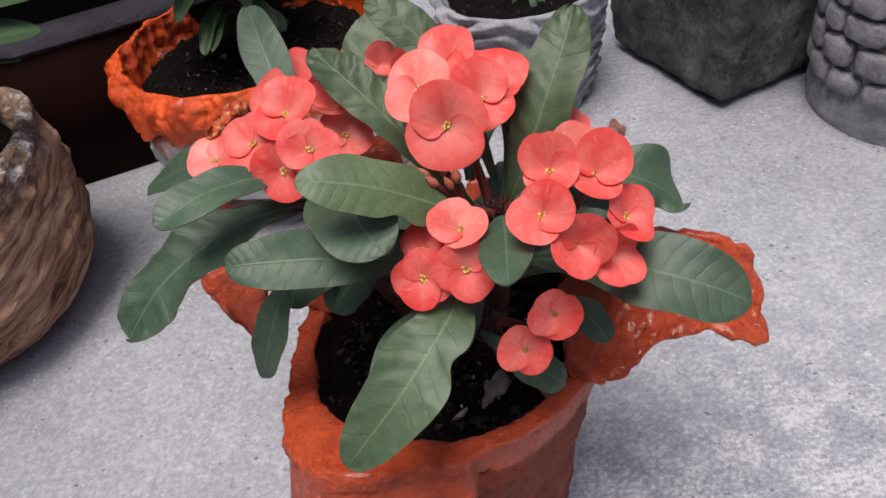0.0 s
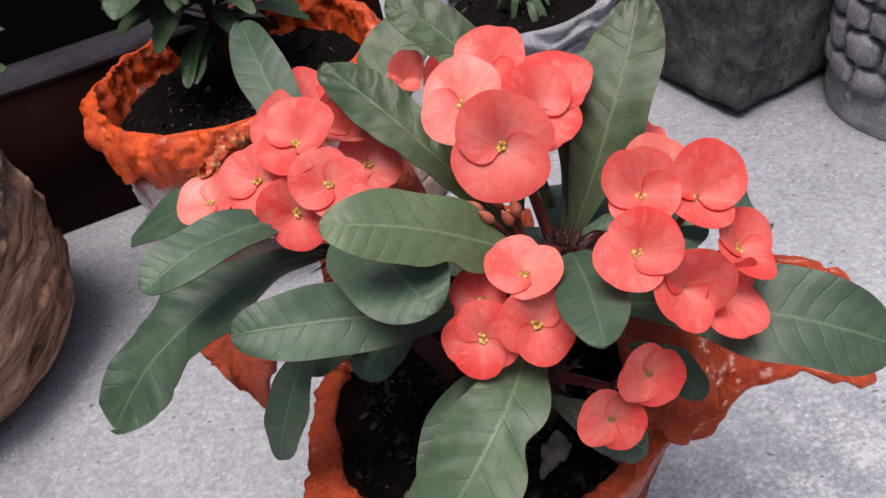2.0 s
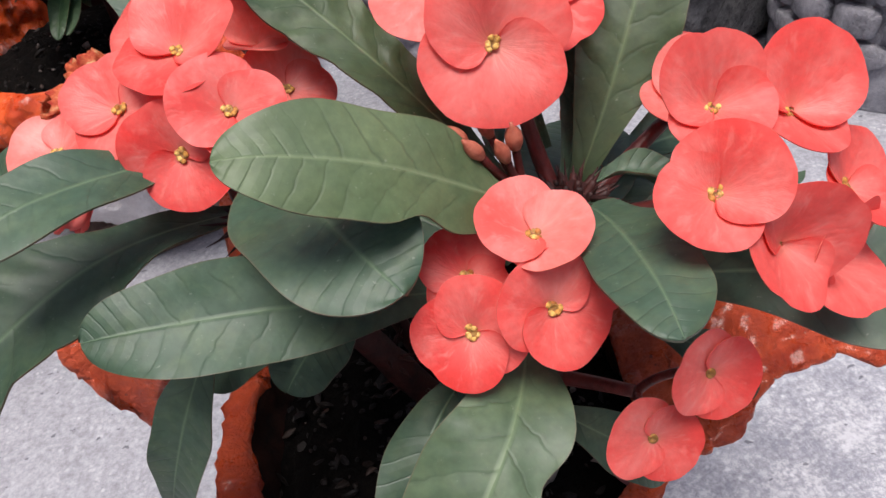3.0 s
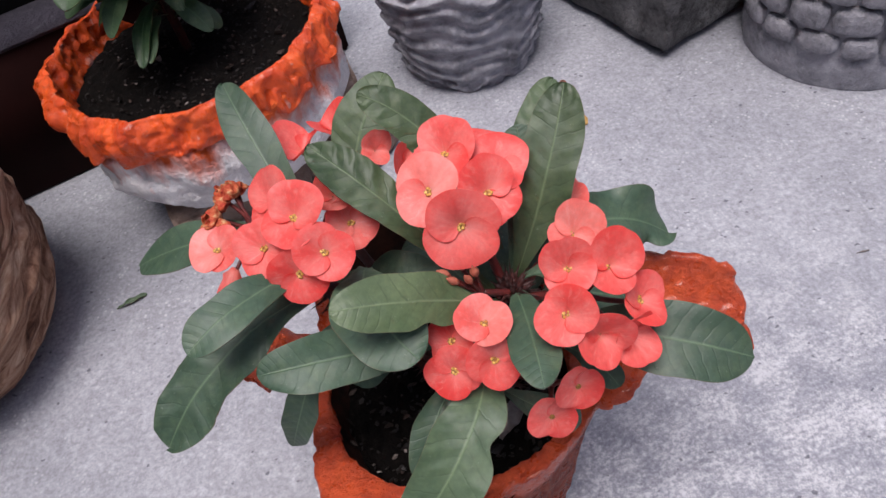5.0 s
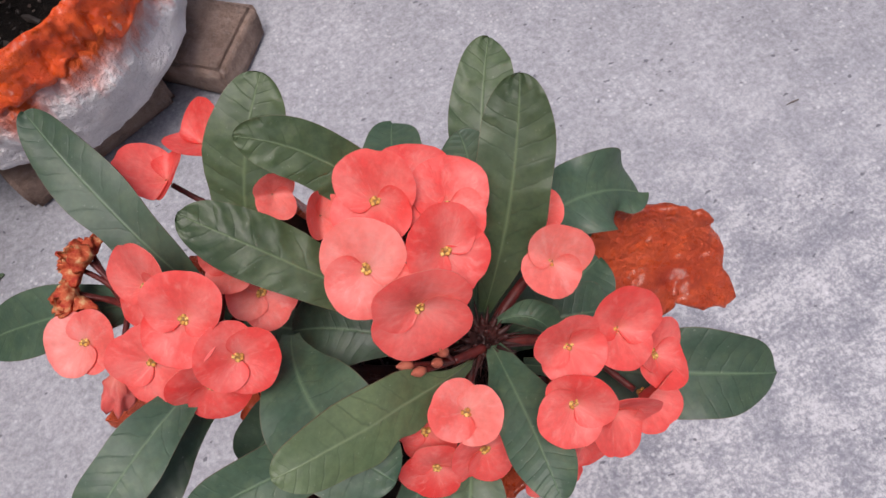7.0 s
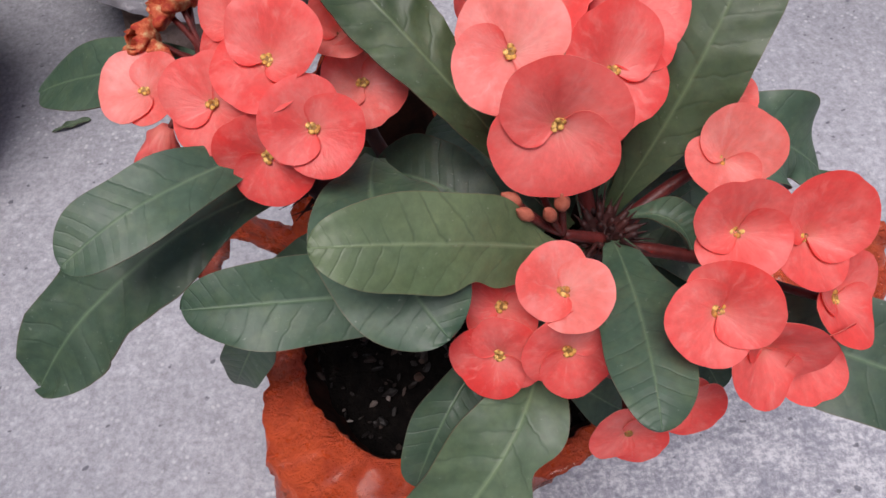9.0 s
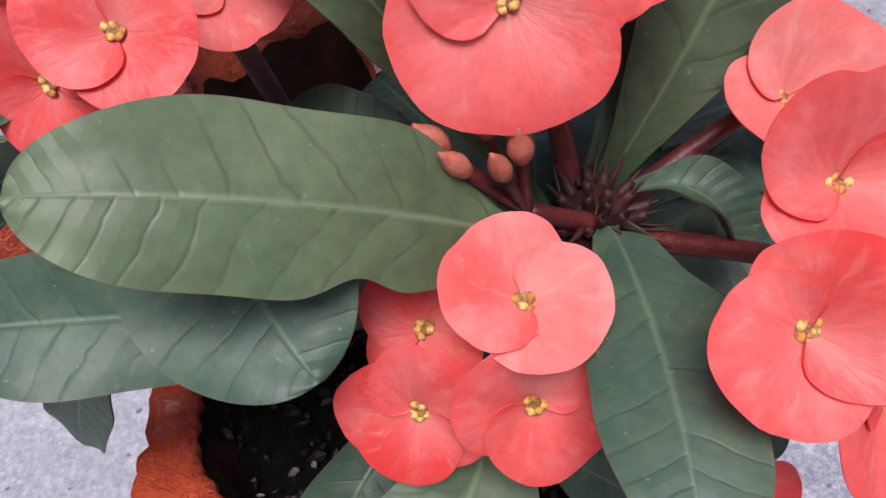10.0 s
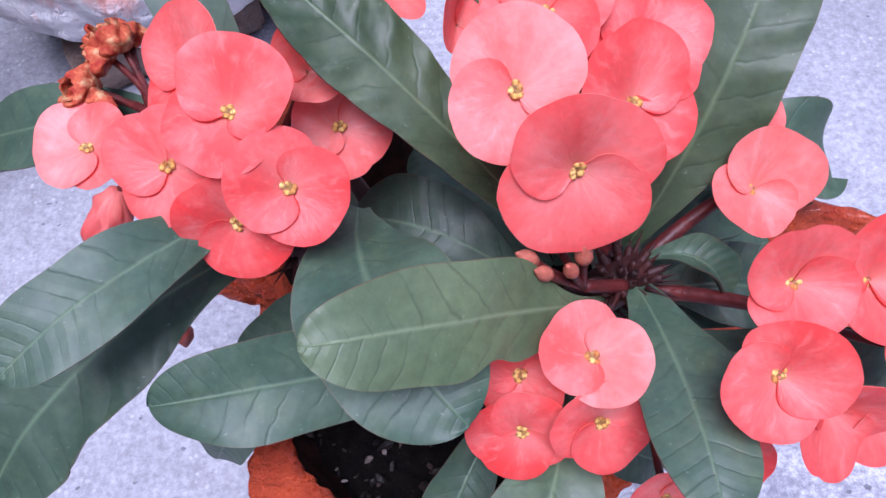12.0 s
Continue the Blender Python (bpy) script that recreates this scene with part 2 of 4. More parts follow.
def smeared_material():
    """Whitewash with runs of orange paint from the rim."""
    n = Nodes("whitewash_with_orange_runs", 0.8, 0.3)
    c = n.ramp(n.noise(24, 7, 0.7), (0.3, (0.62, 0.60, 0.61)), (0.62, (0.84, 0.82, 0.83)))
    z = n.split(n.co.outputs["Object"])[2]
    runs = n.noise(1.0, 5, 0.65, n.stretch(26, 26, 7))
    reach = n.math("ADD", n.math("MULTIPLY", n.math("SUBTRACT", z, 0.134), 7.0), runs)
    wet = n.ramp(reach, (0.52, 0.0), (0.70, 0.55), (0.85, 1.0))
    n.color(n.mix(wet, c, (0.66, 0.10, 0.02)))
    n.bump(n.math("ADD", n.noise(32, 6, 0.7), n.math("MULTIPLY", n.noise(130, 4), 0.35)), 1.0, 0.012)
    return n.mat


def bark_material():
    """Brown cement combed to look like driftwood, grey and worn on the rim."""
    n = Nodes("combed_brown_cement", 0.7, 0.3)
    x, y, z = n.split(n.co.outputs["Object"])
    twist = n.t.nodes.new("ShaderNodeCombineXYZ")
    n.put(twist.inputs[0], n.math("MULTIPLY", x, 9.0))
    n.put(twist.inputs[1], n.math("MULTIPLY", y, 9.0))
    n.put(twist.inputs[2], n.math("MULTIPLY", n.math("SUBTRACT", z, n.math("ADD", n.math("MULTIPLY", y, 0.26), n.math("MULTIPLY", x, 0.18))), 46.0))
    grain = n.noise(1.0, 8, 0.72, twist.outputs[0], 1.6)
    c = n.ramp(grain, (0.32, (0.040, 0.018, 0.012)), (0.42, (0.22, 0.105, 0.064)), (0.50, (0.42, 0.235, 0.150)), (0.64, (0.68, 0.48, 0.35)))
    worn = n.math("MULTIPLY", n.ramp(z, (0.195, 0.0), (0.228, 1.0)), n.ramp(n.noise(30, 5), (0.3, 0.2), (0.6, 1.0)))
    grey = n.ramp(n.noise(48, 7, 0.8), (0.42, (0.05, 0.033, 0.026)), (0.52, (0.26, 0.20, 0.17)), (0.60, (0.80, 0.78, 0.77)))
    n.color(n.mix(worn, c, grey)).bump(n.math("ADD", grain, n.math("MULTIPLY", n.noise(90, 5), 0.35)), 1.0, 0.012)
    return n.mat


def soil_material():
    n = Nodes("potting_soil", 0.95, 0.1)
    c = n.ramp(n.noise(120, 6, 0.75), (0.35, (0.003, 0.0025, 0.0025)), (0.60, (0.009, 0.007, 0.006)), (0.72, (0.03, 0.024, 0.021)), (0.82, (0.12, 0.10, 0.095)))
    n.color(c).bump(n.noise(160, 6, 0.7), 1.0, 0.007)
    return n.mat


def chip_material():
    """Bits of bark and grit, mostly dark, a few pale."""
    n = Nodes("bark_chip", 0.6, 0.35)
    each = n.t.nodes.new("ShaderNodeNewGeometry").outputs["Random Per Island"]
    c = n.ramp(each, (0.0, (0.004, 0.003, 0.003)), (0.78, (0.012, 0.007, 0.005)), (0.93, (0.045, 0.026, 0.019)), (1.0, (0.26, 0.22, 0.20)))
    n.color(c).bump(n.noise(400, 3), 0.5, 0.001)
    return n.mat


def gland_material():
    n = Nodes("yellow_gland", 0.6, 0.2)
    c = n.ramp(n.random(), (0.0, (0.42, 0.15, 0.04)), (0.35, (0.64, 0.36, 0.08)), (1.0, (0.84, 0.56, 0.18)))
    c = n.mix(n.ramp(n.noise(700, 3), (0.45, 0.0), (0.62, 0.8)), c, (0.24, 0.08, 0.025))
    n.color(c).bump(n.noise(900, 2), 0.4, 0.0004)
    return n.mat


def plain_material(name, low, high, scale=60, rough=0.6, spec=0.4, bump=0.3):
    n = Nodes(name, rough, spec)
    n.color(n.ramp(n.noise(scale, 5, 0.65), (0.3, low), (0.7, high))).bump(n.noise(scale * 2.5, 4), bump, 0.0015)
    return n.mat


CONCRETE = concrete_material()
LEAF = leaf_material("milii_leaf", (0.033, 0.071, 0.043), (0.074, 0.126, 0.080), (0.155, 0.235, 0.135))
LEAF_YOUNG = leaf_material("milii_young_leaf", (0.036, 0.066, 0.027), (0.084, 0.124, 0.056), (0.17, 0.235, 0.12))
LEAF_DUSTY = leaf_material("milii_dusty_leaf", (0.056, 0.100, 0.050), (0.112, 0.170, 0.092), (0.20, 0.28, 0.15))
LEAF_PALE = leaf_material("milii_pale_leaf", (0.074, 0.116, 0.052), (0.146, 0.200, 0.098), (0.24, 0.31, 0.17))
LEAF_OTHER = leaf_material("background_leaf", (0.022, 0.054, 0.022), (0.048, 0.098, 0.036), (0.10, 0.18, 0.08))
PETAL = petal_material("coral_bract", (0.88, 0.072, 0.062), (0.96, 0.245, 0.215), (0.97, 0.46, 0.41))
# pale bracts; on some up-facing flowers this colour stands in for brighter light
PETAL_PALE_LIT = petal_material("pale_lit_bract", (0.92, 0.16, 0.135), (0.97, 0.36, 0.31), (0.99, 0.58, 0.53))
WITHERED = wilted_material()
GLAND = gland_material()
CUP = plain_material("cyathium_cup", (0.16, 0.06, 0.02), (0.45, 0.25, 0.06), 500, 0.5)
STALK = plain_material("dark_red_stalk", (0.050, 0.007, 0.007), (0.14, 0.022, 0.018), 150, 0.45)
STEM = plain_material("thorny_stem", (0.014, 0.004, 0.004), (0.060, 0.014, 0.011), 120, 0.6)
BUD = plain_material("flower_bud", (0.32, 0.07, 0.04), (0.55, 0.19, 0.12), 200, 0.45)
DRY_YELLOW = plain_material("dry_yellow_leaf", (0.28, 0.15, 0.04), (0.45, 0.28, 0.08), 120, 0.7)
DRY_BROWN = plain_material("dry_brown_leaf", (0.09, 0.042, 0.03), (0.27, 0.12, 0.085), 120, 0.8)
DRY_GREY = plain_material("dry_grey_leaf", (0.09, 0.075, 0.07), (0.20, 0.17, 0.16), 120, 0.8)
FADED = petal_material("faded_bract", (0.30, 0.08, 0.085), (0.50, 0.22, 0.22), (0.55, 0.28, 0.28))
ORANGE = paint_material("orange_paint", (0.42, 0.040, 0.015), (0.76, 0.112, 0.034), (0.18, 0.026, 0.016), 0.29, 0.0060, (0.74, 0.26, 0.17))
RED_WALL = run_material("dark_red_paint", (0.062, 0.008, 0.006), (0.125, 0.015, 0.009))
ORANGE_BRIGHT = paint_material("bright_orange_paint", (0.56, 0.045, 0.006), (0.82, 0.105, 0.011), (0.36, 0.030, 0.008), 0.22, 0.0024, (0.80, 0.62, 0.58))
SOIL = soil_material()
CHIP = chip_material()
BARK = bark_material()
# near-black cement: the shade inside the pot is put into this colour
INNER_SHADE = plain_material("shade_dark_cement", (0.006, 0.004, 0.0035), (0.05, 0.016, 0.009), 45, 0.8, 0.2, 0.6)
GREY_CEMENT = cement_material("grey_cement", (0.15, 0.15, 0.17), (0.46, 0.455, 0.50), 30, 0.4)
DARK_CEMENT = peeled_material()
WHITE_CEMENT = smeared_material()
STONE = cement_material("moulded_stone", (0.12, 0.12, 0.135), (0.44, 0.43, 0.47), 30, 0.4)
BRICK = cement_material("old_brick", (0.17, 0.11, 0.085), (0.40, 0.30, 0.25), 30, 0.2)
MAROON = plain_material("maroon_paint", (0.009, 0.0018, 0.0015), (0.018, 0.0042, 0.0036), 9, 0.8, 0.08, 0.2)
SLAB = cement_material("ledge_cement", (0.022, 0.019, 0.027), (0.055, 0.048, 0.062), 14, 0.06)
BLOCKER = cement_material("blocker_render", (0.40, 0.395, 0.39), (0.55, 0.545, 0.535), 6, 0.15)
# backdrop colour: the darkness behind the ledge is painted near-black
SHADE_BLACK = plain_material("shade_black_wall", (0.002, 0.002, 0.002), (0.004, 0.004, 0.004), 5, 0.9, 0.04, 0.2)


# ---- helpers ----
def finish(bm, mat, smooth=True):
    me = bpy.data.meshes.new("mesh")
    bmesh.ops.recalc_face_normals(bm, faces=bm.faces)
    bm.to_mesh(me)
    bm.free()
    me.materials.append(mat)
    if smooth:
        me.shade_smooth()
    return me


def part(name, bm, mat, parent, label="", smooth=True):
    ob = new(name, finish(bm, mat, smooth))
    ob.parent = parent
    return tagged(ob, label)


def thing(name, bm, mat, label, category, group="", kind="", smooth=True):
    return tagged(new(name, finish(bm, mat, smooth)), label, category, group, kind)


def base_empty(name, at, label, category, group=""):
    ob = new(name)
    ob.location = at
    ob.empty_display_size = 0.02
    return tagged(ob, label, category, group)


def V(*a):
    return Vector(a)


def rough3(p, scale, seed=0.0):
    return noise.noise(Vector(p) * scale + Vector((seed, seed * 1.7, -seed)))


def smoothstep(a, b, x):
    x = min(1.0, max(0.0, (x - a) / (b - a)))
    return x * x * (3 - 2 * x)


def sheet(bm, rows, closed=False):
    """Faces over a grid of points, with UVs (across, along)."""
    uv = bm.loops.layers.uv.verify()
    grid = [[bm.verts.new(p) for p in row] for row in rows]
    nv, nu = len(grid), len(grid[0])
    for j in range(nv - 1):
        for i in range(nu if closed else nu - 1):
            k = (i + 1) % nu
            f = bm.faces.new((grid[j][i], grid[j][k], grid[j + 1][k], grid[j + 1][i]))
            for loop, (a, b) in zip(f.loops, ((i, j), (i + 1, j), (i + 1, j + 1), (i, j + 1))):
                loop[uv].uv = (a / (nu if closed else nu - 1), b / (nv - 1))
    return grid


def cap(bm, ring):
    """Closes a ring with a fan to its middle."""
    mid = bm.verts.new(sum((v.co for v in ring), Vector()) / len(ring))
    for i, v in enumerate(ring):
        bm.faces.new((v, ring[(i + 1) % len(ring)], mid))


def bezier(a, m, b, u):
    """A curve from a to b that passes m halfway."""
    c = 2 * m - (a + b) / 2
    return (1 - u) ** 2 * a + 2 * u * (1 - u) * c + u * u * b


def tube(bm, a, m, b, r0, r1, n=14, sides=8, bumpy=0.0):
    rows = []
    for j in range(n + 1):
        u = j / n
        p, q = bezier(a, m, b, u), bezier(a, m, b, min(1.0, u + 0.02)) - bezier(a, m, b, max(0.0, u - 0.02))
        x = q.orthogonal().normalized() if j == 0 else (x - q.normalized() * x.dot(q.normalized())).normalized()
        y = q.normalized().cross(x)
        r = r0 + (r1 - r0) * u
        ring = []
        for i in range(sides):
            w = 2 * math.pi * i / sides
            d = x * math.cos(w) + y * math.sin(w)
            ring.append(p + d * r * (1 + bumpy * rough3(p + d * r, 90)))
        rows.append(ring)
    grid = sheet(bm, rows, True)
    cap(bm, grid[0])
    cap(bm, grid[-1])


# ---- leaves and flowers ----
def rimmed(bm, a, b):
    """Closes a thin blade along its margin, with crisp edges."""
    for i in range(len(a)):
        m = (i + 1) % len(a)
        face = bm.faces.new((a[i], a[m], b[m], b[i]))
        for e in face.edges:
            e.smooth = False
    return bm


def leaf_mesh(base, mid, tip, width, up, mat, fold=0.18, wave=0.04, curl=0.0, turns=2.5, wide=0.62, notch=(), blunt=2.6, thick=0.0007, seed=0.0, wrinkle=0.0):
    """One blade. up: the way its upper face looks. notch: (side, place, depth, span) bites out of the outline."""
    bm = bmesh.new()
    base, mid, tip, up = V(*base), V(*mid), V(*tip), V(*up).normalized()
    nu, nv = 19, 72
    top, low = [], []
    for j in range(nv):
        s = 1 - (1 - j / (nv - 1)) ** 1.6
        u = s
        p = bezier(base, mid, tip, u)
        t = (bezier(base, mid, tip, min(1, u + 0.02)) - bezier(base, mid, tip, max(0, u - 0.02))).normalized()
        side = t.cross(up).normalized()
        n = side.cross(t).normalized()
        grow = 0.16 + 0.84 * smoothstep(-0.05, wide, s)
        end = max(0.0, 1 - max(0.0, (s - wide) / (1 - wide)) ** blunt) ** 0.5
        half = width / 2 * max(0.02, grow * end)
        row_t, row_l = [], []
        for i in range(nu):
            x = 2 * i / (nu - 1) - 1
            w = half
            for sd, at, deep, span in notch:
                if x * sd > 0:
                    w *= 1 - deep * math.exp(-(((s - at) / span) ** 2))
            w *= 1 + 0.03 * math.sin(17 * s + 3 * seed + (2 if x > 0 else 0))
            h = fold * abs(x) * w * (1 - 0.5 * s) + curl * x * x * w
            h += wave * width * x * x * math.sin(2 * math.pi * turns * s + seed + (1.9 if x > 0 else 0)) * smoothstep(0, 0.3, s)
            h += 0.035 * width * rough3((s * 3, x, seed), 1.3, seed)
            h += 0.8 * wrinkle * width * (1 - 2 * abs(math.sin(math.pi * (9.0 * s - 0.9 * abs(x) + (0.5 if x > 0 else 0) + 0.5 * rough3((s * 2, x, seed), 2)))) ** 0.6) * abs(x) ** 0.8 * (1 - 0.5 * abs(x) ** 3) * smoothstep(0.15, 0.5, s)
            q = p + side * x * w + n * h
            row_t.append(q + n * thick / 2)
            row_l.append(q - n * thick / 2)
        top.append(row_t)
        low.append(row_l)
    g, k = sheet(bm, top), sheet(bm, low)
    loop = lambda z: z[0] + [r[-1] for r in z[1:]] + z[-1][-2::-1] + [r[0] for r in z[-2:0:-1]]
    a, b = loop(g), loop(k)
    return rimmed(bm, a, b)


def bowl(x, y, radius, pitch, cup, seed):
    """Height of a flower's shallow bowl over its middle; both bracts follow it, so that neither cuts through the other."""
    w, th = math.hypot(x, y) / radius, math.atan2(y, x)
    f = smoothstep(-0.35, 0.35, x / radius)
    z = radius * (cup[0] * f + cup[1] * (1 - f)) * (1 - math.exp(-((w / 0.58) ** 2)))
    z -= radius * (0.05 * math.exp(-((w / 0.18) ** 2)) + 0.055 * w**4)
    soft = math.hypot(x, 0.15 * radius)
    z += (math.tan(radians(pitch[0])) * (soft + x) + math.tan(radians(pitch[1])) * (soft - x)) / 2
    z += radius * w * w * (0.032 * math.sin(3 * th + seed) + 0.020 * math.sin(5 * th + 1.7 * seed) + 0.008 * w * w * math.sin(11 * th + 3 * seed))
    return z


def bract_mesh(radius, pitch, hand, cup, seed, second=False, reach=163, thick=0.00032):
    """One rounded bract about +x (the second: about -x); its attachment is the origin and +z is its upper face.
    A nearly round blade set off from the origin, with two basal lobes that wrap behind it.
    hand 1 or -1: which side lies over the other bract; 0: the first bract lies over the second all round."""
    bm = bmesh.new()
    na, nr = 57, 13
    top, low = [], []
    own = seed + (2.3 if second else 0.0)
    off, disc, wide = 0.25 + 0.03 * math.sin(own * 3), 0.67, 1.22 + 0.05 * math.sin(own * 7)
    turn = -1 if second else 1
    for j in range(nr):
        q = 0.05 + 0.95 * j / (nr - 1)
        row_t, row_l = [], []
        for i in range(na):
            s = 2 * i / (na - 1) - 1
            a = radians(reach) * s
            rim = off * math.cos(a) + math.sqrt(disc * disc - (off * math.sin(a)) ** 2)
            rim *= radius * max(0.02, 1 - abs(s) ** 12) ** 0.5
            rim *= 1 + 0.026 * math.sin(2.3 * a + 2.1 * own) + 0.018 * math.sin(4.1 * a + own) + 0.006 * math.sin(9 * a + 2 * own) + 0.003 * math.sin(19 * a + own)
            rim *= 1 - 0.06 * math.exp(-((a / 0.15) ** 2)) * (0.5 + 0.5 * math.sin(own * 5))
            r = rim * q
            x, y = turn * r * math.cos(a), turn * r * math.sin(a) * wide
            layer = math.sin(s * hand * math.pi / 2) if hand else turn
            z = bowl(x, y, radius, pitch, cup, seed) + 0.055 * radius * layer * (0.25 + 0.75 * q)
            z -= 0.016 * radius * math.exp(-((a / 0.12) ** 2)) * q * (1 - 0.6 * q)
            row_t.append(V(x, y, z + thick / 2))
            row_l.append(V(x, y, z - thick / 2))
        top.append(row_t)
        low.append(row_l)
    g, k = sheet(bm, top), sheet(bm, low)
    loop = lambda z: z[0] + [r[-1] for r in z[1:]] + z[-1][-2::-1] + [r[0] for r in z[-2:0:-1]]
    a, b = loop(g), loop(k)
    return rimmed(bm, a, b)


def cyathium_mesh(r):
    """The small cup in the middle of a flower."""
    bm = bmesh.new()
    rows = []
    for z, w in ((-0.9, 0.35), (-0.3, 0.75), (0.3, 0.8), (0.45, 0.6), (0.15, 0.3)):
        rows.append([V(r * w * math.cos(t), r * w * math.sin(t), r * z) for t in [2 * math.pi * i / 12 for i in range(12)]])
    g = sheet(bm, rows, True)
    cap(bm, g[0])
    cap(bm, g[-1])
    return bm


def gland_mesh(r):
    bm = bmesh.new()
    bmesh.ops.create_icosphere(bm, subdivisions=2, radius=r)
    bmesh.ops.scale(bm, vec=(0.85, 1.2, 0.45), verts=bm.verts)
    return bm


GLAND_MESH = finish(gland_mesh(0.00094), GLAND)
CUP_MESH = finish(cyathium_mesh(0.0019), CUP)


def flower(parent, at, face, radius, spin, pitch=(6, 4), hand=1, cup=(0.20, 0.18), mat=None, seed=0.0, glands=True):
    """A cyathium with its two bracts. spin: degrees by which the first bract turns from straight up."""
    face = V(*face).normalized()
    x = V(0, 0.7, 0.7) - face * face.dot(V(0, 0.7, 0.7))
    x.normalize()
    y = face.cross(x)
    turn = Matrix((x, y, face)).transposed().to_4x4()
    m = Matrix.Translation(at) @ turn @ pose(0, 0, 0, 0, 0, spin)
    ob = new("flower", CUP_MESH)
    ob.parent = parent
    ob.matrix_basis = Matrix.Translation(-parent.location) @ m
    for k in (0, 1):
        part("bract", bract_mesh(radius, pitch, hand, cup, seed, k == 1), mat or PETAL, ob)
    if glands:
        for k in range(5):
            turn_k = 72 * k + 20 + 17 * math.sin(5 * seed + 2.1 * k)
            w = radians(turn_k)
            far = 0.00150 + 0.00035 * math.sin(9 * seed + 3.7 * k)
            g = new("gland", GLAND_MESH)
            g.parent = ob
            g.matrix_basis = pose(far * math.cos(w), far * math.sin(w), 0.0006 + 0.0003 * math.sin(7 * seed + k), 12 * math.sin(k + seed), -15, turn_k)
    return ob


# ---- ground and surroundings ----
def ground():
    bm = bmesh.new()
    n = 8
    size = (60.0, 60.0)
    rows = [[V((i / n - 0.5) * size[0], (j / n - 0.5) * size[1], 0) for i in range(n + 1)] for j in range(n + 1)]
    sheet(bm, rows)
    thing("ground", bm, CONCRETE, "speckled light grey concrete floor", "ground", kind="structure", smooth=False)


def block(bm, x0, y0, z0, x1, y1, z1, bevel=0.004):
    made = bmesh.ops.create_cube(bm, size=1)["verts"]
    for v in made:
        v.co = V(x0 + (x1 - x0) * (v.co.x + 0.5), y0 + (y1 - y0) * (v.co.y + 0.5), z0 + (z1 - z0) * (v.co.z + 0.5))
    if bevel:
        edges = list({e for v in made for e in v.link_edges})
        bmesh.ops.bevel(bm, geom=edges, offset=bevel, segments=2, affect="EDGES")


def ledge():
    """The long maroon kerb with its cement top, and a backdrop wall coloured as deep shade."""
    m = pose(-0.588, 0.670, 0, 0, 0, 19.0)
    box = base_empty("planter_ledge", m.translation, "long dark maroon painted ledge with a grey cement top", "ledge")
    bm = bmesh.new()
    block(bm, -1.6, 0.0, 0.0, 0.565, 0.085, 0.222)
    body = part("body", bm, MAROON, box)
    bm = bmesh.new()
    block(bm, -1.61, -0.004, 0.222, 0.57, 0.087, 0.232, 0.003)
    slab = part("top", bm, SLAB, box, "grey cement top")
    for o in (body, slab):
        o.matrix_basis = pose(0, 0, 0, 0, 0, 19.0)
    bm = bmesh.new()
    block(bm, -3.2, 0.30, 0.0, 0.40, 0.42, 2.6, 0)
    w = thing("wall_back", bm, SHADE_BLACK, "backdrop wall, coloured near-black for the shade behind the ledge", "wall", kind="structure", smooth=False)
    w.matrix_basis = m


def light_walls():
    """Plain rendered walls round the pots, unseen, added to cut low sky light."""
    # the west one stands close, to dim the left of the floor
    for name, x0, y0, x1, y1, high in (("wall_south", -1.25, -2.75, 2.6, -2.6, 2.2), ("wall_east", 2.6, -2.75, 2.75, 3.4, 2.2), ("wall_west", -1.25, -2.6, -1.10, 0.42, 2.9), ("wall_north", -3.3, 3.4, 2.75, 3.55, 2.2)):
        bm = bmesh.new()
        block(bm, x0, y0, 0.0, x1, y1, high, 0)
        thing(name, bm, BLOCKER, "plain grey rendered wall, added unseen to shape the light", "wall", kind="structure", smooth=False)


def turned(bm, profile, centre, sides=96, wobble=0.0, scale=20, seed=0.0, groove=None, close=True):
    """A pot turned about a vertical axis, from (radius, height) points."""
    rows = []
    for r, z in profile:
        ring = []
        for i in range(sides):
            a = 2 * math.pi * i / sides
            d = V(math.cos(a), math.sin(a), 0)
            q = d * r + V(0, 0, z)
            k = wobble * noise.fractal(q * scale + V(seed, seed, 0), 0.8, 2.0, 4)
            if groove:
                k += groove(a, r, z)
            ring.append(centre + d * (r + k) + V(0, 0, z + 0.4 * k * (1 if z > 0.01 else 0)))
        rows.append(ring)
    grid = sheet(bm, rows, True)
    if close:
        cap(bm, grid[0])
        cap(bm, grid[-1])


def curve_profile(points, n=8):
    """A smooth profile through a few (radius, height) points."""
    out = []
    pts = [points[0]] + list(points) + [points[-1]]
    for k in range(1, len(pts) - 2):
        p0, p1, p2, p3 = (Vector(p) for p in pts[k - 1 : k + 3])
        for j in range(n):
            t = j / n
            out.append(0.5 * (2 * p1 + (p2 - p0) * t + (2 * p0 - 5 * p1 + 4 * p2 - p3) * t * t + (3 * p1 - p0 - 3 * p2 + p3) * t**3))
    return [tuple(p) for p in out] + [points[-1]]


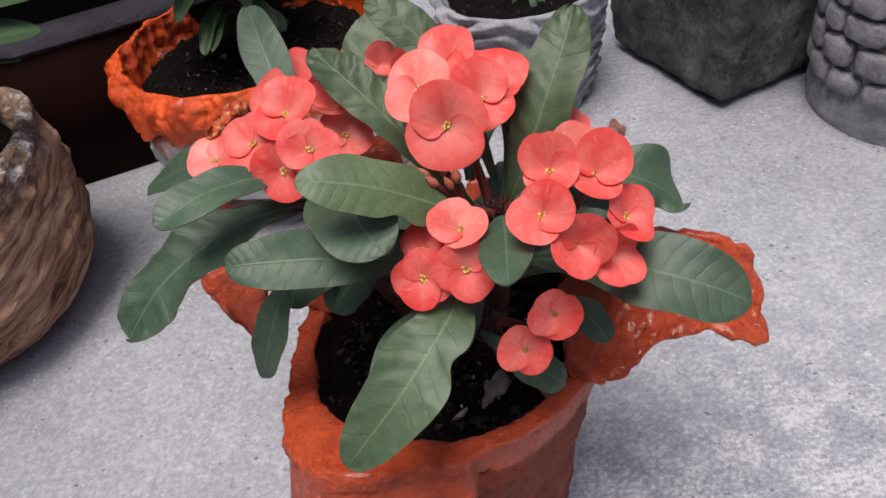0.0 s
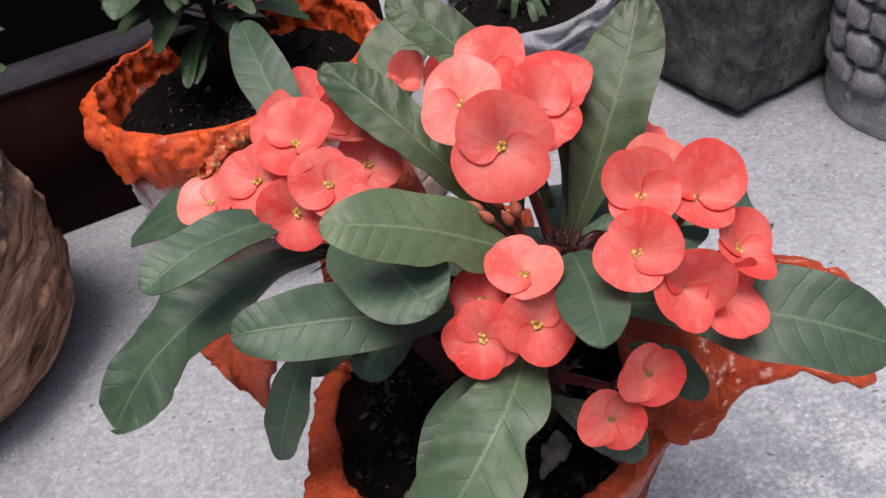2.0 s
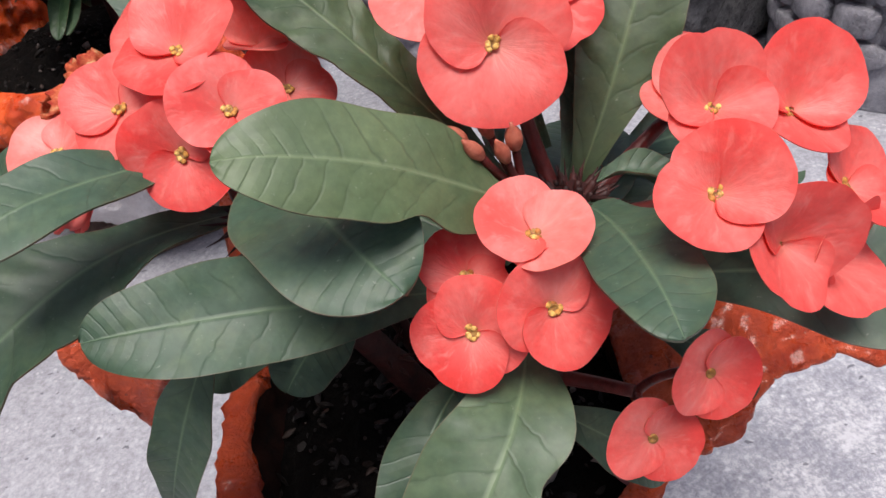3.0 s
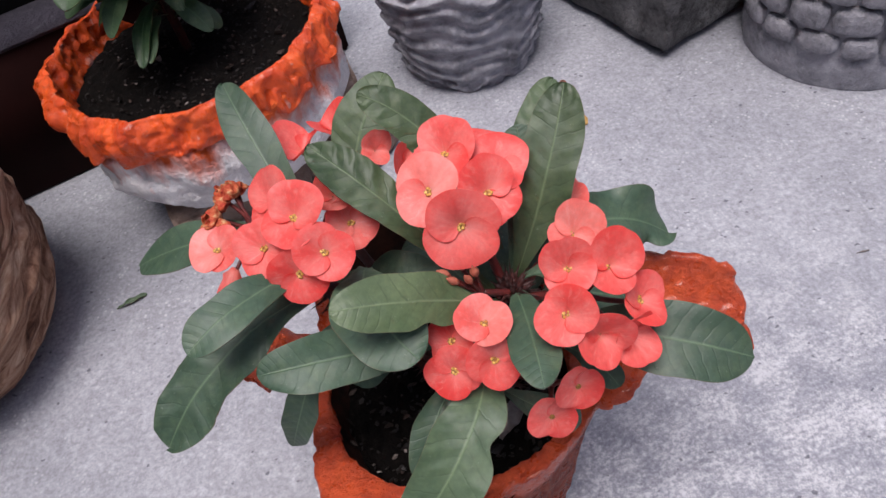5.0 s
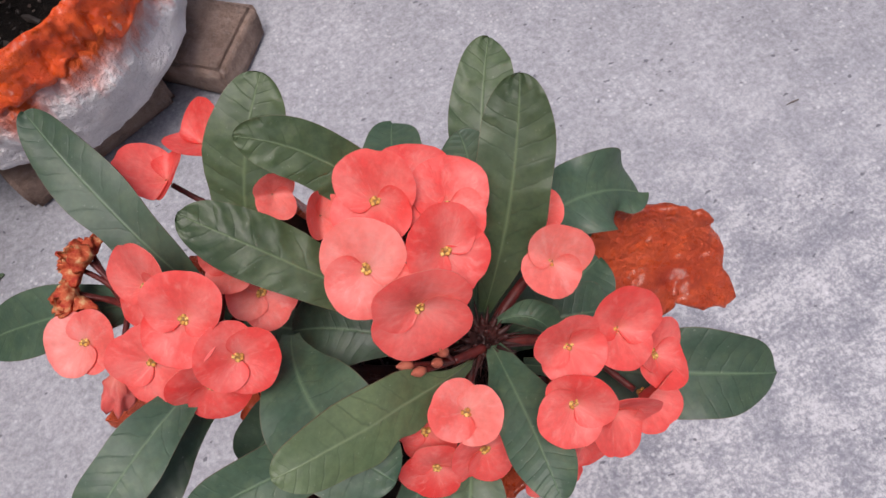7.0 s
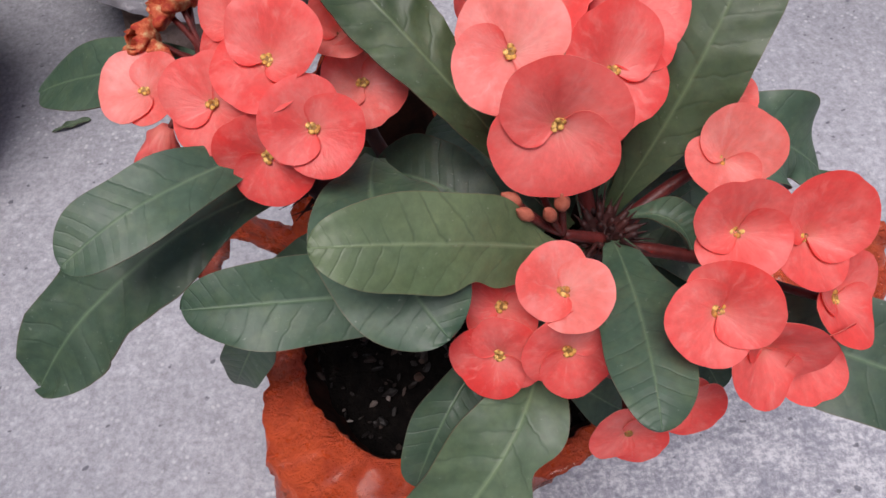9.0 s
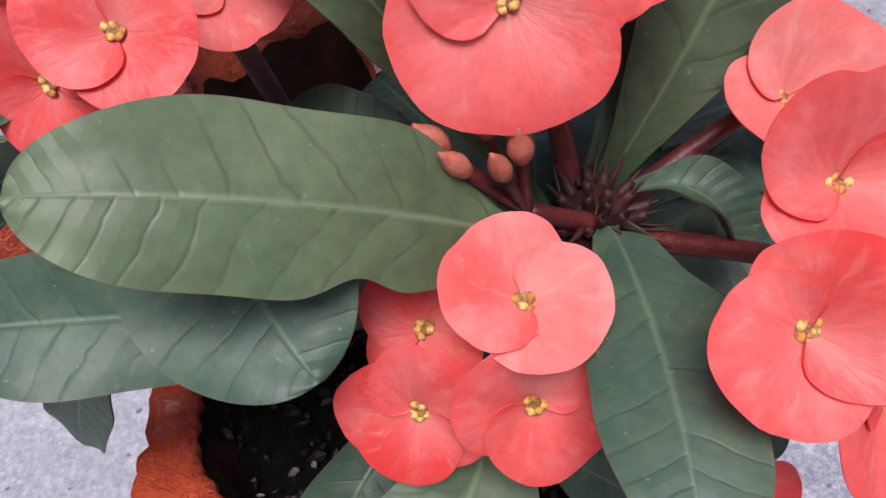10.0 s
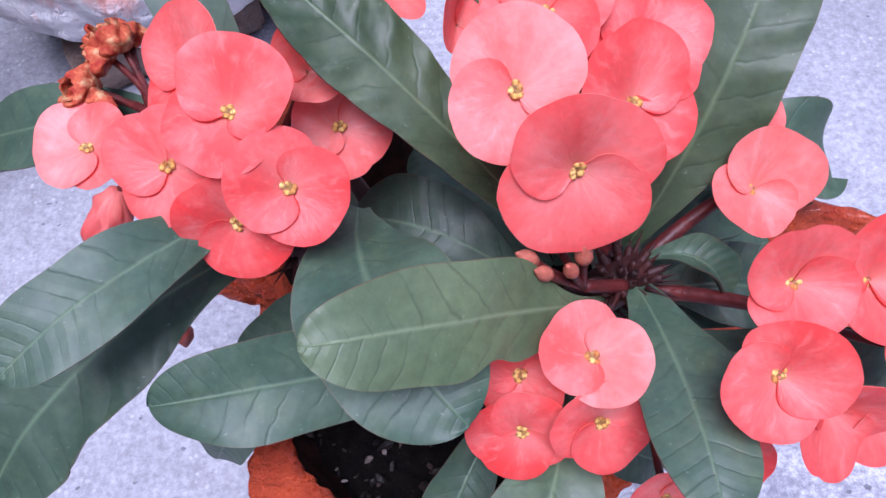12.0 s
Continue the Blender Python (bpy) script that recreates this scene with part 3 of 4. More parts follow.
def soil_part(parent, centre, radius, z, seed, chips=60):
    bm = bmesh.new()
    n = 26
    rows = []
    for j in range(n):
        r = radius * (j + 0.02) / (n - 1)
        ring = []
        for i in range(64):
            a = 2 * math.pi * i / 64
            p = V(r * math.cos(a), r * math.sin(a), 0)
            p.z = z + 0.007 * noise.fractal(p * 60 + V(seed, 0, 0), 0.7, 2.0, 5)
            ring.append(p)
        rows.append(ring)
    g = sheet(bm, rows, True)
    cap(bm, g[0])
    ob = part("soil", bm, SOIL, parent, "dark moist potting soil")
    ob.location = V(*centre) - parent.location
    rng = random.Random(seed)
    bm = bmesh.new()
    for _ in range(chips):
        a, r = rng.uniform(0, 6.28), radius * 0.95 * rng.random() ** 0.5
        s = rng.uniform(0.0008, 0.0030) * (1.8 if rng.random() < 0.12 else 1.0)
        sx, sy, sz = rng.uniform(0.6, 2.0), rng.uniform(0.4, 1.0), rng.uniform(0.3, 0.9)
        made = bmesh.ops.create_icosphere(bm, subdivisions=1, radius=s)["verts"]
        m = pose(r * math.cos(a), r * math.sin(a), z + 0.004, rng.uniform(-30, 30), rng.uniform(-30, 30), rng.uniform(0, 360))
        for v in made:
            v.co = m @ V(v.co.x * sx * rng.uniform(0.5, 1.3), v.co.y * sy * rng.uniform(0.5, 1.3), v.co.z * sz * rng.uniform(0.6, 1.2))
    ob = part("bark_mulch", bm, CHIP, parent, smooth=False)
    ob.location = V(*centre) - parent.location
    ob["kind"] = "stuff"


ground()
ledge()
light_walls()


# ---- the main pot ----
POT = V(0.025, 0.080, 0.0)


def bump_at(a, at, span):
    d = (a - at + 180) % 360 - 180
    return math.exp(-((d / span) ** 2))


def along(points, u):
    """A smooth line through evenly spaced points."""
    x = u * (len(points) - 1)
    k = min(len(points) - 2, int(x))
    t = x - k
    p0, p1, p2, p3 = (points[max(0, min(len(points) - 1, k + q))] for q in (-1, 0, 1, 2))
    return 0.5 * (2 * p1 + (p2 - p0) * t + (2 * p0 - 5 * p1 + 4 * p2 - p3) * t * t + (3 * p1 - p0 - 3 * p2 + p3) * t**3)


def slab(bm, rows, thick):
    """A sheet with thickness and softly rounded edges."""
    nj, ni = len(rows), len(rows[0])
    top, low = [], []
    for j in range(nj):
        rt, rl = [], []
        for i in range(ni):
            a = rows[j][min(ni - 1, i + 1)] - rows[j][max(0, i - 1)]
            b = rows[min(nj - 1, j + 1)][i] - rows[max(0, j - 1)][i]
            n = a.cross(b).normalized()
            edge = min(i, j, ni - 1 - i, nj - 1 - j)
            h = thick / 2 * (0.35, 0.75, 0.95)[edge] if edge < 3 else thick / 2
            rt.append(rows[j][i] + n * h)
            rl.append(rows[j][i] - n * h)
        top.append(rt)
        low.append(rl)
    g, k = sheet(bm, top), sheet(bm, low)
    loop = lambda z: z[0] + [r[-1] for r in z[1:]] + z[-1][-2::-1] + [r[0] for r in z[-2:0:-1]]
    a, b = loop(g), loop(k)
    for i in range(len(a)):
        m = (i + 1) % len(a)
        bm.faces.new((a[i], a[m], b[m], b[i]))


def main_pot():
    """A draped-cloth cement pot: an uneven rim, a broad flap on one side, a hanging one on the other."""
    pot = base_empty("flower_pot", POT, "orange painted cement pot with a torn draped rim", "pot")
    bm = bmesh.new()
    rows = []
    sides = 240
    # steps of the profile: outer wall, under the flap, over it, down the inner wall
    for j in range(34):
        ring = []
        for i in range(sides):
            deg = 360.0 * i / sides
            a = radians(deg)
            d = V(math.cos(a), math.sin(a), 0)
            front = bump_at(deg, 232, 24)
            flap = smoothstep(186, 202, deg) * (1 - smoothstep(276.0, 278.5, deg))
            bulge = 0.036 * smoothstep(200, 242, deg) * (1 - 0.60 * smoothstep(256, 277, deg))
            rim_in = 0.092 + 0.010 * bump_at(deg, 345, 25) + 0.002 * bump_at(deg, 180, 40) + 0.006 * bump_at(deg, 225, 30)
            rim_out = rim_in + 0.010 + 0.022 * front + 0.006 * flap
            z_rim = 0.243 + 0.004 * math.sin(3 * a + 1) + 0.008 * bump_at(deg, 80, 14) - 0.006 * bump_at(deg, 275, 25)
            high = smoothstep(90, 103, deg) * (1 - smoothstep(136, 158, deg))
            z_rim += (0.090 + 0.008 * noise.noise(V(deg * 0.12, 1, 5))) * high
            back = smoothstep(0, 1, bump_at(deg, 72, 7) * 1.4)
            ragged = 0.009 * noise.noise(V(deg * 0.20, 3, 0)) + 0.006 * noise.noise(V(deg * 0.6, 9, 0))
            far = rim_out + 0.03 * back + 0.25 * ragged
            z_far = z_rim + 0.03 * back
            if j <= 12:
                s = j / 12
                zz = (z_rim - 0.016) * s
                plain = 0.078 + (rim_out - 0.003 - 0.078) * s ** 1.3
                hung = rim_out + bulge * (1 - smoothstep(z_rim - 0.060, z_rim - 0.014, zz)) + 0.004 * noise.noise(V(deg * 0.09, zz * 14, 2)) * (1 - s**6)
                p = d * (plain + (hung - plain) * flap) + V(0, 0, zz)
            elif j <= 18:
                s = (j - 12) / 6
                r0, z0 = rim_out - 0.003 * (1 - flap), z_rim - 0.016
                p = d * (r0 + (far - r0) * s) + V(0, 0, z0 + (z_far - 0.005 - z0) * s)
            elif j <= 25:
                s = (j - 18) / 7
                p = d * (far + (rim_in - far) * s + 0.002 * math.sin(math.pi * s)) + V(0, 0, z_far + (z_rim - z_far) * s)
                if j == 19:
                    p += d * 0.0015 + V(0, 0, 0.001)
            else:
                s = (j - 25) / 8
                p = d * (rim_in - 0.004 * s - 0.010 * s * s) + V(0, 0, z_rim - (z_rim - 0.185) * s)
            k = noise.fractal(p * 45, 0.6, 2.0, 5) * 0.0036 + noise.noise(p * 16) * 0.003
            p = p + d * k + V(0, 0, 0.7 * k if 0.02 < p.z else 0)
            ring.append(p)
        rows.append(ring)
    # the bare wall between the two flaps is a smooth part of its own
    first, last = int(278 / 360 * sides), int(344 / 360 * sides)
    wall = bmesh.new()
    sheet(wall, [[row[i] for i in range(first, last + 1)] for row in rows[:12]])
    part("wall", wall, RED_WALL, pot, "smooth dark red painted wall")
    # the inner wall gets its own dark colour in place of interior shade
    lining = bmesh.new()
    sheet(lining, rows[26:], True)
    part("inner_wall", lining, INNER_SHADE, pot, "inner wall, coloured near-black for the shade inside the pot")
    g = sheet(bm, rows[:27], True)
    cap(bm, g[0])
    bm.verts.ensure_lookup_table()
    bmesh.ops.delete(bm, geom=[f for f in bm.faces if len(f.verts) == 4 and all(v.index // sides <= 11 and first <= v.index % sides <= last for v in f.verts)], context="FACES")
    part("draped_rim", bm, ORANGE, pot, "rough flaking orange drape and rim")
    # the broad torn fold that sticks out on one side
    near = [V(0.104, 0.024, 0.238), V(0.132, 0.017, 0.243), V(0.160, 0.036, 0.246), V(0.192, 0.045, 0.249), V(0.224, 0.030, 0.245)]
    back = [V(0.108, 0.104, 0.240), V(0.135, 0.108, 0.262), V(0.165, 0.103, 0.281), V(0.198, 0.098, 0.285), V(0.224, 0.083, 0.279)]
    bm = bmesh.new()
    rows = []
    for j in range(41):
        v = j / 40
        row = []
        for i in range(57):
            u = i / 56
            p = along(near, u).lerp(along(back, u), v)
            p += V(0.012, 0, 0) * u**4 * math.sin(math.pi * v) - V(0, 0, 0.011) * math.sin(math.pi * v) * (0.35 + 0.65 * u)
            p += V(0, 0, 0.006) * math.exp(-(((v - 0.93) / 0.06) ** 2)) * u
            torn = max(smoothstep(0.90, 1.0, abs(2 * v - 1)), smoothstep(0.93, 1.0, u))
            p += V(noise.noise(p * 90), noise.noise(p * 90 + V(7, 0, 0)), 0.6 * noise.noise(p * 90 + V(0, 7, 0))) * 0.006 * torn
            p.z += 0.0032 * noise.fractal(p * 60, 0.7, 2.0, 5) + 0.003 * noise.noise(p * 24)
            row.append(p)
        rows.append(row)
    slab(bm, rows, 0.0055)
    part("torn_fold", bm, ORANGE, pot, "broad torn orange fold of the drape").location = -POT
    # the narrow fold opposite, with a pointed flap hanging from it
    crest = [V(-0.058, 0.112, 0.240), V(-0.080, 0.118, 0.250), V(-0.105, 0.118, 0.272), V(-0.125, 0.114, 0.284), V(-0.140, 0.108, 0.286)]
    bm = bmesh.new()
    rows = []
    for j in range(33):
        v = j / 32
        row = []
        for i in range(41):
            u = i / 40
            c = along(crest, u)
            hang = 0.004 + 0.058 * math.exp(-(((u - 0.80) / 0.17) ** 2))
            if v < 0.5:
                p = c + V(0.004, 0.013, -0.006) * (1 - 2 * v) - V(0, 0, 0.010) * (1 - 2 * v) ** 2 * (1 - u)
            else:
                w = 2 * v - 1
                p = c + V(0.010 * w * w, -0.008 * math.sin(w * 1.5), -hang * w**1.25)
            torn = max(smoothstep(0.90, 1.0, abs(2 * v - 1)), smoothstep(0.94, 1.0, u))
            p += V(noise.noise(p * 100), noise.noise(p * 100 + V(7, 0, 0)), noise.noise(p * 100 + V(0, 7, 0))) * 0.005 * torn
            p += V(0.3, 0.5, 1) * (0.0026 * noise.fractal(p * 70, 0.7, 2.0, 5))
            row.append(p)
        rows.append(row)
    slab(bm, rows, 0.005)
    part("hanging_fold", bm, ORANGE, pot, "narrow orange fold with a hanging flap").location = -POT
    soil_part(pot, POT, 0.097, 0.207, 3, 520)


main_pot()


# ---- the flowering plant ----
PLANT = V(0.045, 0.070, 0.212)
plant = base_empty("flowering_plant", PLANT, "crown of thorns with coral flowers and green paddle leaves", "plant")
S0, SL, SB = (0.073, 0.040, 0.362), (-0.030, 0.075, 0.362), (-0.020, 0.125, 0.352)

# base, middle, tip, width, upper face, options
LEAVES_FRONT = [
    ((0.067, 0.035, 0.368), (0.024, 0.017, 0.413), (-0.0155, 0.010, 0.430), 0.0300, (0.1, -0.55, 0.8), dict(mat=3, notch=((-1, 0.44, 0.30, 0.075), (1, 0.10, 0.65, 0.17)), fold=0.03, wide=0.42)),
    ((-0.006, 0.078, 0.372), (-0.001, 0.034, 0.394), (0.019, -0.003, 0.391), 0.046, (0.1, -0.5, 0.85), dict(wide=0.5)),
    ((0.045, 0.040, 0.340), (-0.020, 0.024, 0.368), (-0.0715, 0.021, 0.3735), 0.0315, (0.0, -0.55, 0.8), dict(wide=0.55)),
    ((-0.030, 0.082, 0.360), (-0.086, 0.042, 0.374), (-0.136, 0.009, 0.341), 0.038, (-0.2, -0.45, 0.85), dict(wave=0.09, wrinkle=0.05, blunt=3.4)),
    ((-0.030, 0.080, 0.385), (-0.066, 0.048, 0.406), (-0.0975, 0.024, 0.404), 0.0255, (-0.1, -0.45, 0.85), dict()),
    ((-0.050, 0.120, 0.365), (-0.110, 0.140, 0.362), (-0.176, 0.162, 0.331), 0.034, (-0.2, -0.2, 0.95), dict()),
]
LEAVES_LEFT = [
    ((-0.045, 0.040, 0.350), (-0.066, 0.028, 0.315), (-0.087, 0.029, 0.268), 0.022, (-0.3, -0.85, 0.35), dict(mat=0, blunt=2.4, wide=0.5)),
    ((0.052, 0.018, 0.345), (0.030, -0.033, 0.346), (-0.016, -0.062, 0.306), 0.039, (0.0, -0.6, 0.8), dict(mat=2, notch=((-1, 0.45, 0.35, 0.07),), wave=0.05, wide=0.5, wrinkle=0.030)),
    ((0.035, 0.018, 0.330), (0.016, -0.006, 0.330), (0.000, -0.030, 0.308), 0.022, (0.0, -0.6, 0.8), dict()),
    ((0.076, 0.042, 0.368), (0.0765, 0.003, 0.388), (0.0750, -0.0345, 0.393), 0.0265, (-0.1, -0.35, 0.93), dict(wide=0.55)),
    ((0.088, 0.028, 0.345), (0.138, -0.002, 0.361), (0.188, -0.021, 0.347), 0.040, (0.1, -0.5, 0.85), dict()),
    ((0.100, 0.080, 0.346), (0.146, 0.096, 0.342), (0.190, 0.098, 0.309), 0.042, (0.1, -0.4, 0.9), dict(wave=0.16, fold=0.3, notch=((1, 0.86, 0.35, 0.05),))),
]
LEAVES_TOP = [
    ((0.080, 0.055, 0.362), (0.105, 0.078, 0.409), (0.127, 0.113, 0.4445), 0.0325, (-0.35, -0.75, 0.55), dict(mat=1, wide=0.5, wrinkle=0.034, blunt=3.4)),
    ((0.088, 0.070, 0.360), (0.107, 0.115, 0.392), (0.132, 0.160, 0.410), 0.030, (-0.2, -0.7, 0.65), dict(mat=1, wrinkle=0.05)),
    ((0.064, 0.048, 0.362), (0.022, 0.082, 0.410), (-0.018, 0.118, 0.440), 0.0275, (0.45, -0.55, 0.7), dict(mat=1, wave=0.05, wide=0.68, wrinkle=0.075, blunt=3.0)),
    ((0.074, 0.070, 0.370), (0.052, 0.106, 0.428), (0.016, 0.128, 0.458), 0.0245, (0.2, -0.7, 0.7), dict(mat=1, wrinkle=0.045)),
    ((-0.012, 0.105, 0.370), (0.004, 0.135, 0.412), (0.032, 0.168, 0.438), 0.034, (-0.2, -0.7, 0.65), dict(mat=1, wrinkle=0.03)),
    ((-0.030, 0.100, 0.362), (-0.050, 0.140, 0.408), (-0.071, 0.200, 0.436), 0.028, (0.1, -0.7, 0.65), dict(notch=((-1, 0.55, 0.15, 0.08),))),
]
LEAVES_BACK = [
    ((0.100, 0.030, 0.312), (0.114, 0.016, 0.312), (0.125, 0.002, 0.300), 0.018, (0.2, -0.6, 0.8), dict()),
    ((0.055, 0.020, 0.300), (0.078, 0.004, 0.290), (0.100, 0.000, 0.268), 0.022, (0.2, -0.6, 0.8), dict()),
    ((0.082, 0.045, 0.372), (0.096, 0.040, 0.376), (0.104, 0.030, 0.366), 0.014, (0.5, -0.2, 0.9), dict(curl=0.6)),
    ((0.010, 0.058, 0.335), (-0.012, 0.046, 0.330), (-0.030, 0.036, 0.314), 0.026, (-0.1, -0.6, 0.8), dict()),
    ((0.060, 0.085, 0.360), (0.066, 0.130, 0.366), (0.078, 0.180, 0.345), 0.034, (0.0, -0.3, 0.95), dict()),
    ((0.078, 0.060, 0.362), (0.094, 0.090, 0.400), (0.098, 0.112, 0.424), 0.026, (-0.2, -0.7, 0.6), dict()),
]
LEAVES_INNER = [
    ((0.050, 0.055, 0.340), (0.020, 0.075, 0.352), (-0.010, 0.090, 0.346), 0.036, (0.0, -0.3, 0.95), dict()),
    ((0.060, 0.070, 0.320), (0.040, 0.100, 0.330), (0.018, 0.140, 0.318), 0.038, (0.0, -0.2, 0.95), dict()),
    ((0.080, 0.060, 0.330), (0.105, 0.085, 0.336), (0.130, 0.115, 0.318), 0.036, (0.1, -0.2, 0.95), dict()),
    ((0.070, 0.080, 0.300), (0.072, 0.115, 0.305), (0.075, 0.150, 0.290), 0.038, (0.0, -0.2, 0.95), dict()),
    ((0.020, 0.080, 0.300), (-0.010, 0.100, 0.310), (-0.045, 0.125, 0.300), 0.038, (0.0, -0.2, 0.95), dict()),
    ((0.085, 0.045, 0.345), (0.112, 0.040, 0.352), (0.138, 0.036, 0.340), 0.030, (0.1, -0.3, 0.9), dict()),
]
LEAVES_LOW = [
    ((0.000, 0.075, 0.330), (-0.030, 0.055, 0.335), (-0.060, 0.045, 0.318), 0.030, (0.0, -0.4, 0.9), dict()),
    ((0.062, 0.040, 0.320), (0.045, 0.012, 0.325), (0.030, -0.004, 0.312), 0.030, (0.0, -0.5, 0.9), dict()),
    ((0.090, 0.070, 0.330), (0.125, 0.088, 0.330), (0.150, 0.120, 0.310), 0.046, (0.1, -0.3, 0.95), dict()),
    ((0.075, 0.050, 0.330), (0.090, 0.085, 0.342), (0.098, 0.130, 0.338), 0.046, (0.0, -0.3, 0.95), dict()),
    ((0.080, 0.045, 0.318), (0.115, 0.055, 0.326), (0.150, 0.070, 0.316), 0.048, (0.1, -0.2, 0.95), dict()),
]
LEAVES = LEAVES_FRONT + LEAVES_LEFT + LEAVES_TOP + LEAVES_BACK + LEAVES_INNER + LEAVES_LOW


def build_leaves():
    for k, (base, mid, tip, width, up, extra) in enumerate(LEAVES):
        extra = dict(extra)
        mat = (LEAF, LEAF_YOUNG, LEAF_DUSTY, LEAF_PALE)[extra.pop("mat", 0)]
        bm = leaf_mesh(base, mid, tip, width, up, mat, seed=k * 1.37, **extra)
        ob = part("leaf", bm, mat, plant)
        ob.location = -PLANT


# place, face, radius, spin, options, stalk hub
FLOWERS_CROWN = [
    ((0.0547, 0.0480, 0.4240), (0.00, -0.88, 0.47), 0.0238, -18, dict(pitch=(4, 4), cup=(0.22, 0.20)), 0),
    ((0.0424, 0.0667, 0.4345), (-0.15, -0.48, 0.86), 0.0207, -10, dict(mat=1, pitch=(6, 2), hand=-1), 0),
    ((0.0723, 0.0637, 0.4264), (0.20, -0.42, 0.89), 0.0199, 20, dict(pitch=(12, 0), cup=(0.36, 0.14), hand=0), 0),
    ((0.0554, 0.0922, 0.4330), (-0.10, -0.25, 0.96), 0.0199, -30, dict(pitch=(16, 2), cup=(0.32, 0.18)), 0),
    ((0.0804, 0.0812, 0.4253), (0.22, 0.02, 0.97), 0.0199, -42, dict(pitch=(20, -4), cup=(0.24, 0.10)), 0),
    ((-0.0328, 0.0832, 0.4221), (0.05, -0.24, 0.97), 0.0199, -35, dict(pitch=(14, 2), cup=(0.36, 0.14), hand=0), 1),
]
FLOWERS_LEFT = [
    ((-0.0534, 0.0770, 0.4108), (-0.20, -0.50, 0.84), 0.0190, 15, dict(pitch=(8, 0)), 1),
    ((-0.0370, 0.0615, 0.4010), (-0.06, -0.84, 0.54), 0.0182, 30, dict(pitch=(8, 2), hand=-1), 1),
    ((-0.0202, 0.0643, 0.4103), (0.14, -0.60, 0.78), 0.0182, 50, dict(pitch=(8, 6)), 1),
    ((-0.0065, 0.0918, 0.3985), (0.38, -0.45, 0.80), 0.0177, 25, dict(pitch=(8, 2), cup=(0.28, 0.24), mat=1), 1),
    ((-0.0466, 0.1070, 0.4160), (-0.60, -0.30, 0.74), 0.0210, 2, dict(pitch=(4, 2)), 1),
    ((-0.0950, 0.1128, 0.3800), (0.02, -0.36, 0.93), 0.0190, 75, dict(mat=1, pitch=(2, 12), cup=(0.20, 0.34)), 1),
]
FLOWERS_RIGHT = [
    ((-0.0135, 0.1060, 0.4080), (0.20, -0.45, 0.86), 0.0130, -10, dict(pitch=(52, 46), cup=(0.24, 0.2), mat=1), 1),
    ((0.1003, 0.0142, 0.4143), (-0.05, -0.50, 0.86), 0.0158, 8, dict(pitch=(34, 10), cup=(0.34, 0.30)), 2),
    ((0.1207, 0.0137, 0.4088), (0.20, -0.40, 0.89), 0.0167, -35, dict(pitch=(34, 18), cup=(0.30, 0.22), hand=0), 2),
    ((0.0938, -0.0049, 0.4042), (-0.15, -0.55, 0.82), 0.0165, -50, dict(pitch=(20, 18), cup=(0.28, 0.26), hand=-1), 2),
    ((0.1082, -0.0114, 0.3903), (0.22, -0.80, 0.56), 0.0163, -48, dict(pitch=(34, 30), cup=(0.34, 0.28)), 2),
    ((0.1234, -0.0085, 0.3780), (0.40, -0.72, 0.56), 0.0155, 10, dict(pitch=(36, 30), cup=(0.34, 0.28)), 2),
]
FLOWERS_RIGHT_BACK = [
    ((0.1326, 0.0016, 0.3911), (0.50, -0.40, 0.77), 0.0159, -20, dict(pitch=(14, 14), cup=(0.30, 0.26)), 2),
    ((0.1142, 0.0556, 0.3868), (0.10, -0.40, 0.91), 0.0167, -45, dict(pitch=(34, 18), cup=(0.36, 0.24), mat=1), 6),
    ((0.1165, 0.0797, 0.3880), (-0.24, -0.21, 0.95), 0.0160, 40, dict(pitch=(12, 6), mat=1), 6),
    ((0.0548, 0.0114, 0.3879), (-0.05, -0.26, 0.96), 0.0158, 53, dict(mat=1, pitch=(16, 12), cup=(0.34, 0.30)), 3),
    ((0.0554, -0.0032, 0.3749), (0.10, -0.80, 0.58), 0.0172, 42, dict(pitch=(4, 4), hand=-1, cup=(0.20, 0.16)), 3),
    ((0.0339, -0.0014, 0.3702), (-0.12, -0.80, 0.58), 0.0174, -60, dict(pitch=(6, 4), cup=(0.16, 0.14)), 3),
]
FLOWERS_FRONT = [
    ((0.0360, 0.0131, 0.3758), (-0.27, -0.48, 0.84), 0.0150, 4, dict(pitch=(6, 3), cup=(0.22, 0.18)), 3),
    ((0.0700, 0.0049, 0.3752), (0.24, -0.64, 0.73), 0.0114, 25, dict(pitch=(11, 2), cup=(0.2, 0.18)), 3),
    ((0.0791, -0.0200, 0.3295), (-0.10, -0.84, 0.53), 0.0150, 62, dict(pitch=(14, 4), cup=(0.12, 0.10), glands=False), 4),
    ((0.0954, -0.0155, 0.3490), (0.12, -0.85, 0.50), 0.0153, 60, dict(pitch=(16, 8), cup=(0.16, 0.14), glands=False), 4),
    ((-0.0335, 0.1680, 0.3920), (-0.05, 0.02, 0.98), 0.0162, 62, dict(pitch=(52, 44), cup=(0.30, 0.26)), 5),
    ((-0.0120, 0.1790, 0.3930), (0.05, 0.05, 0.98), 0.0158, -60, dict(pitch=(50, 42)), 5),
]
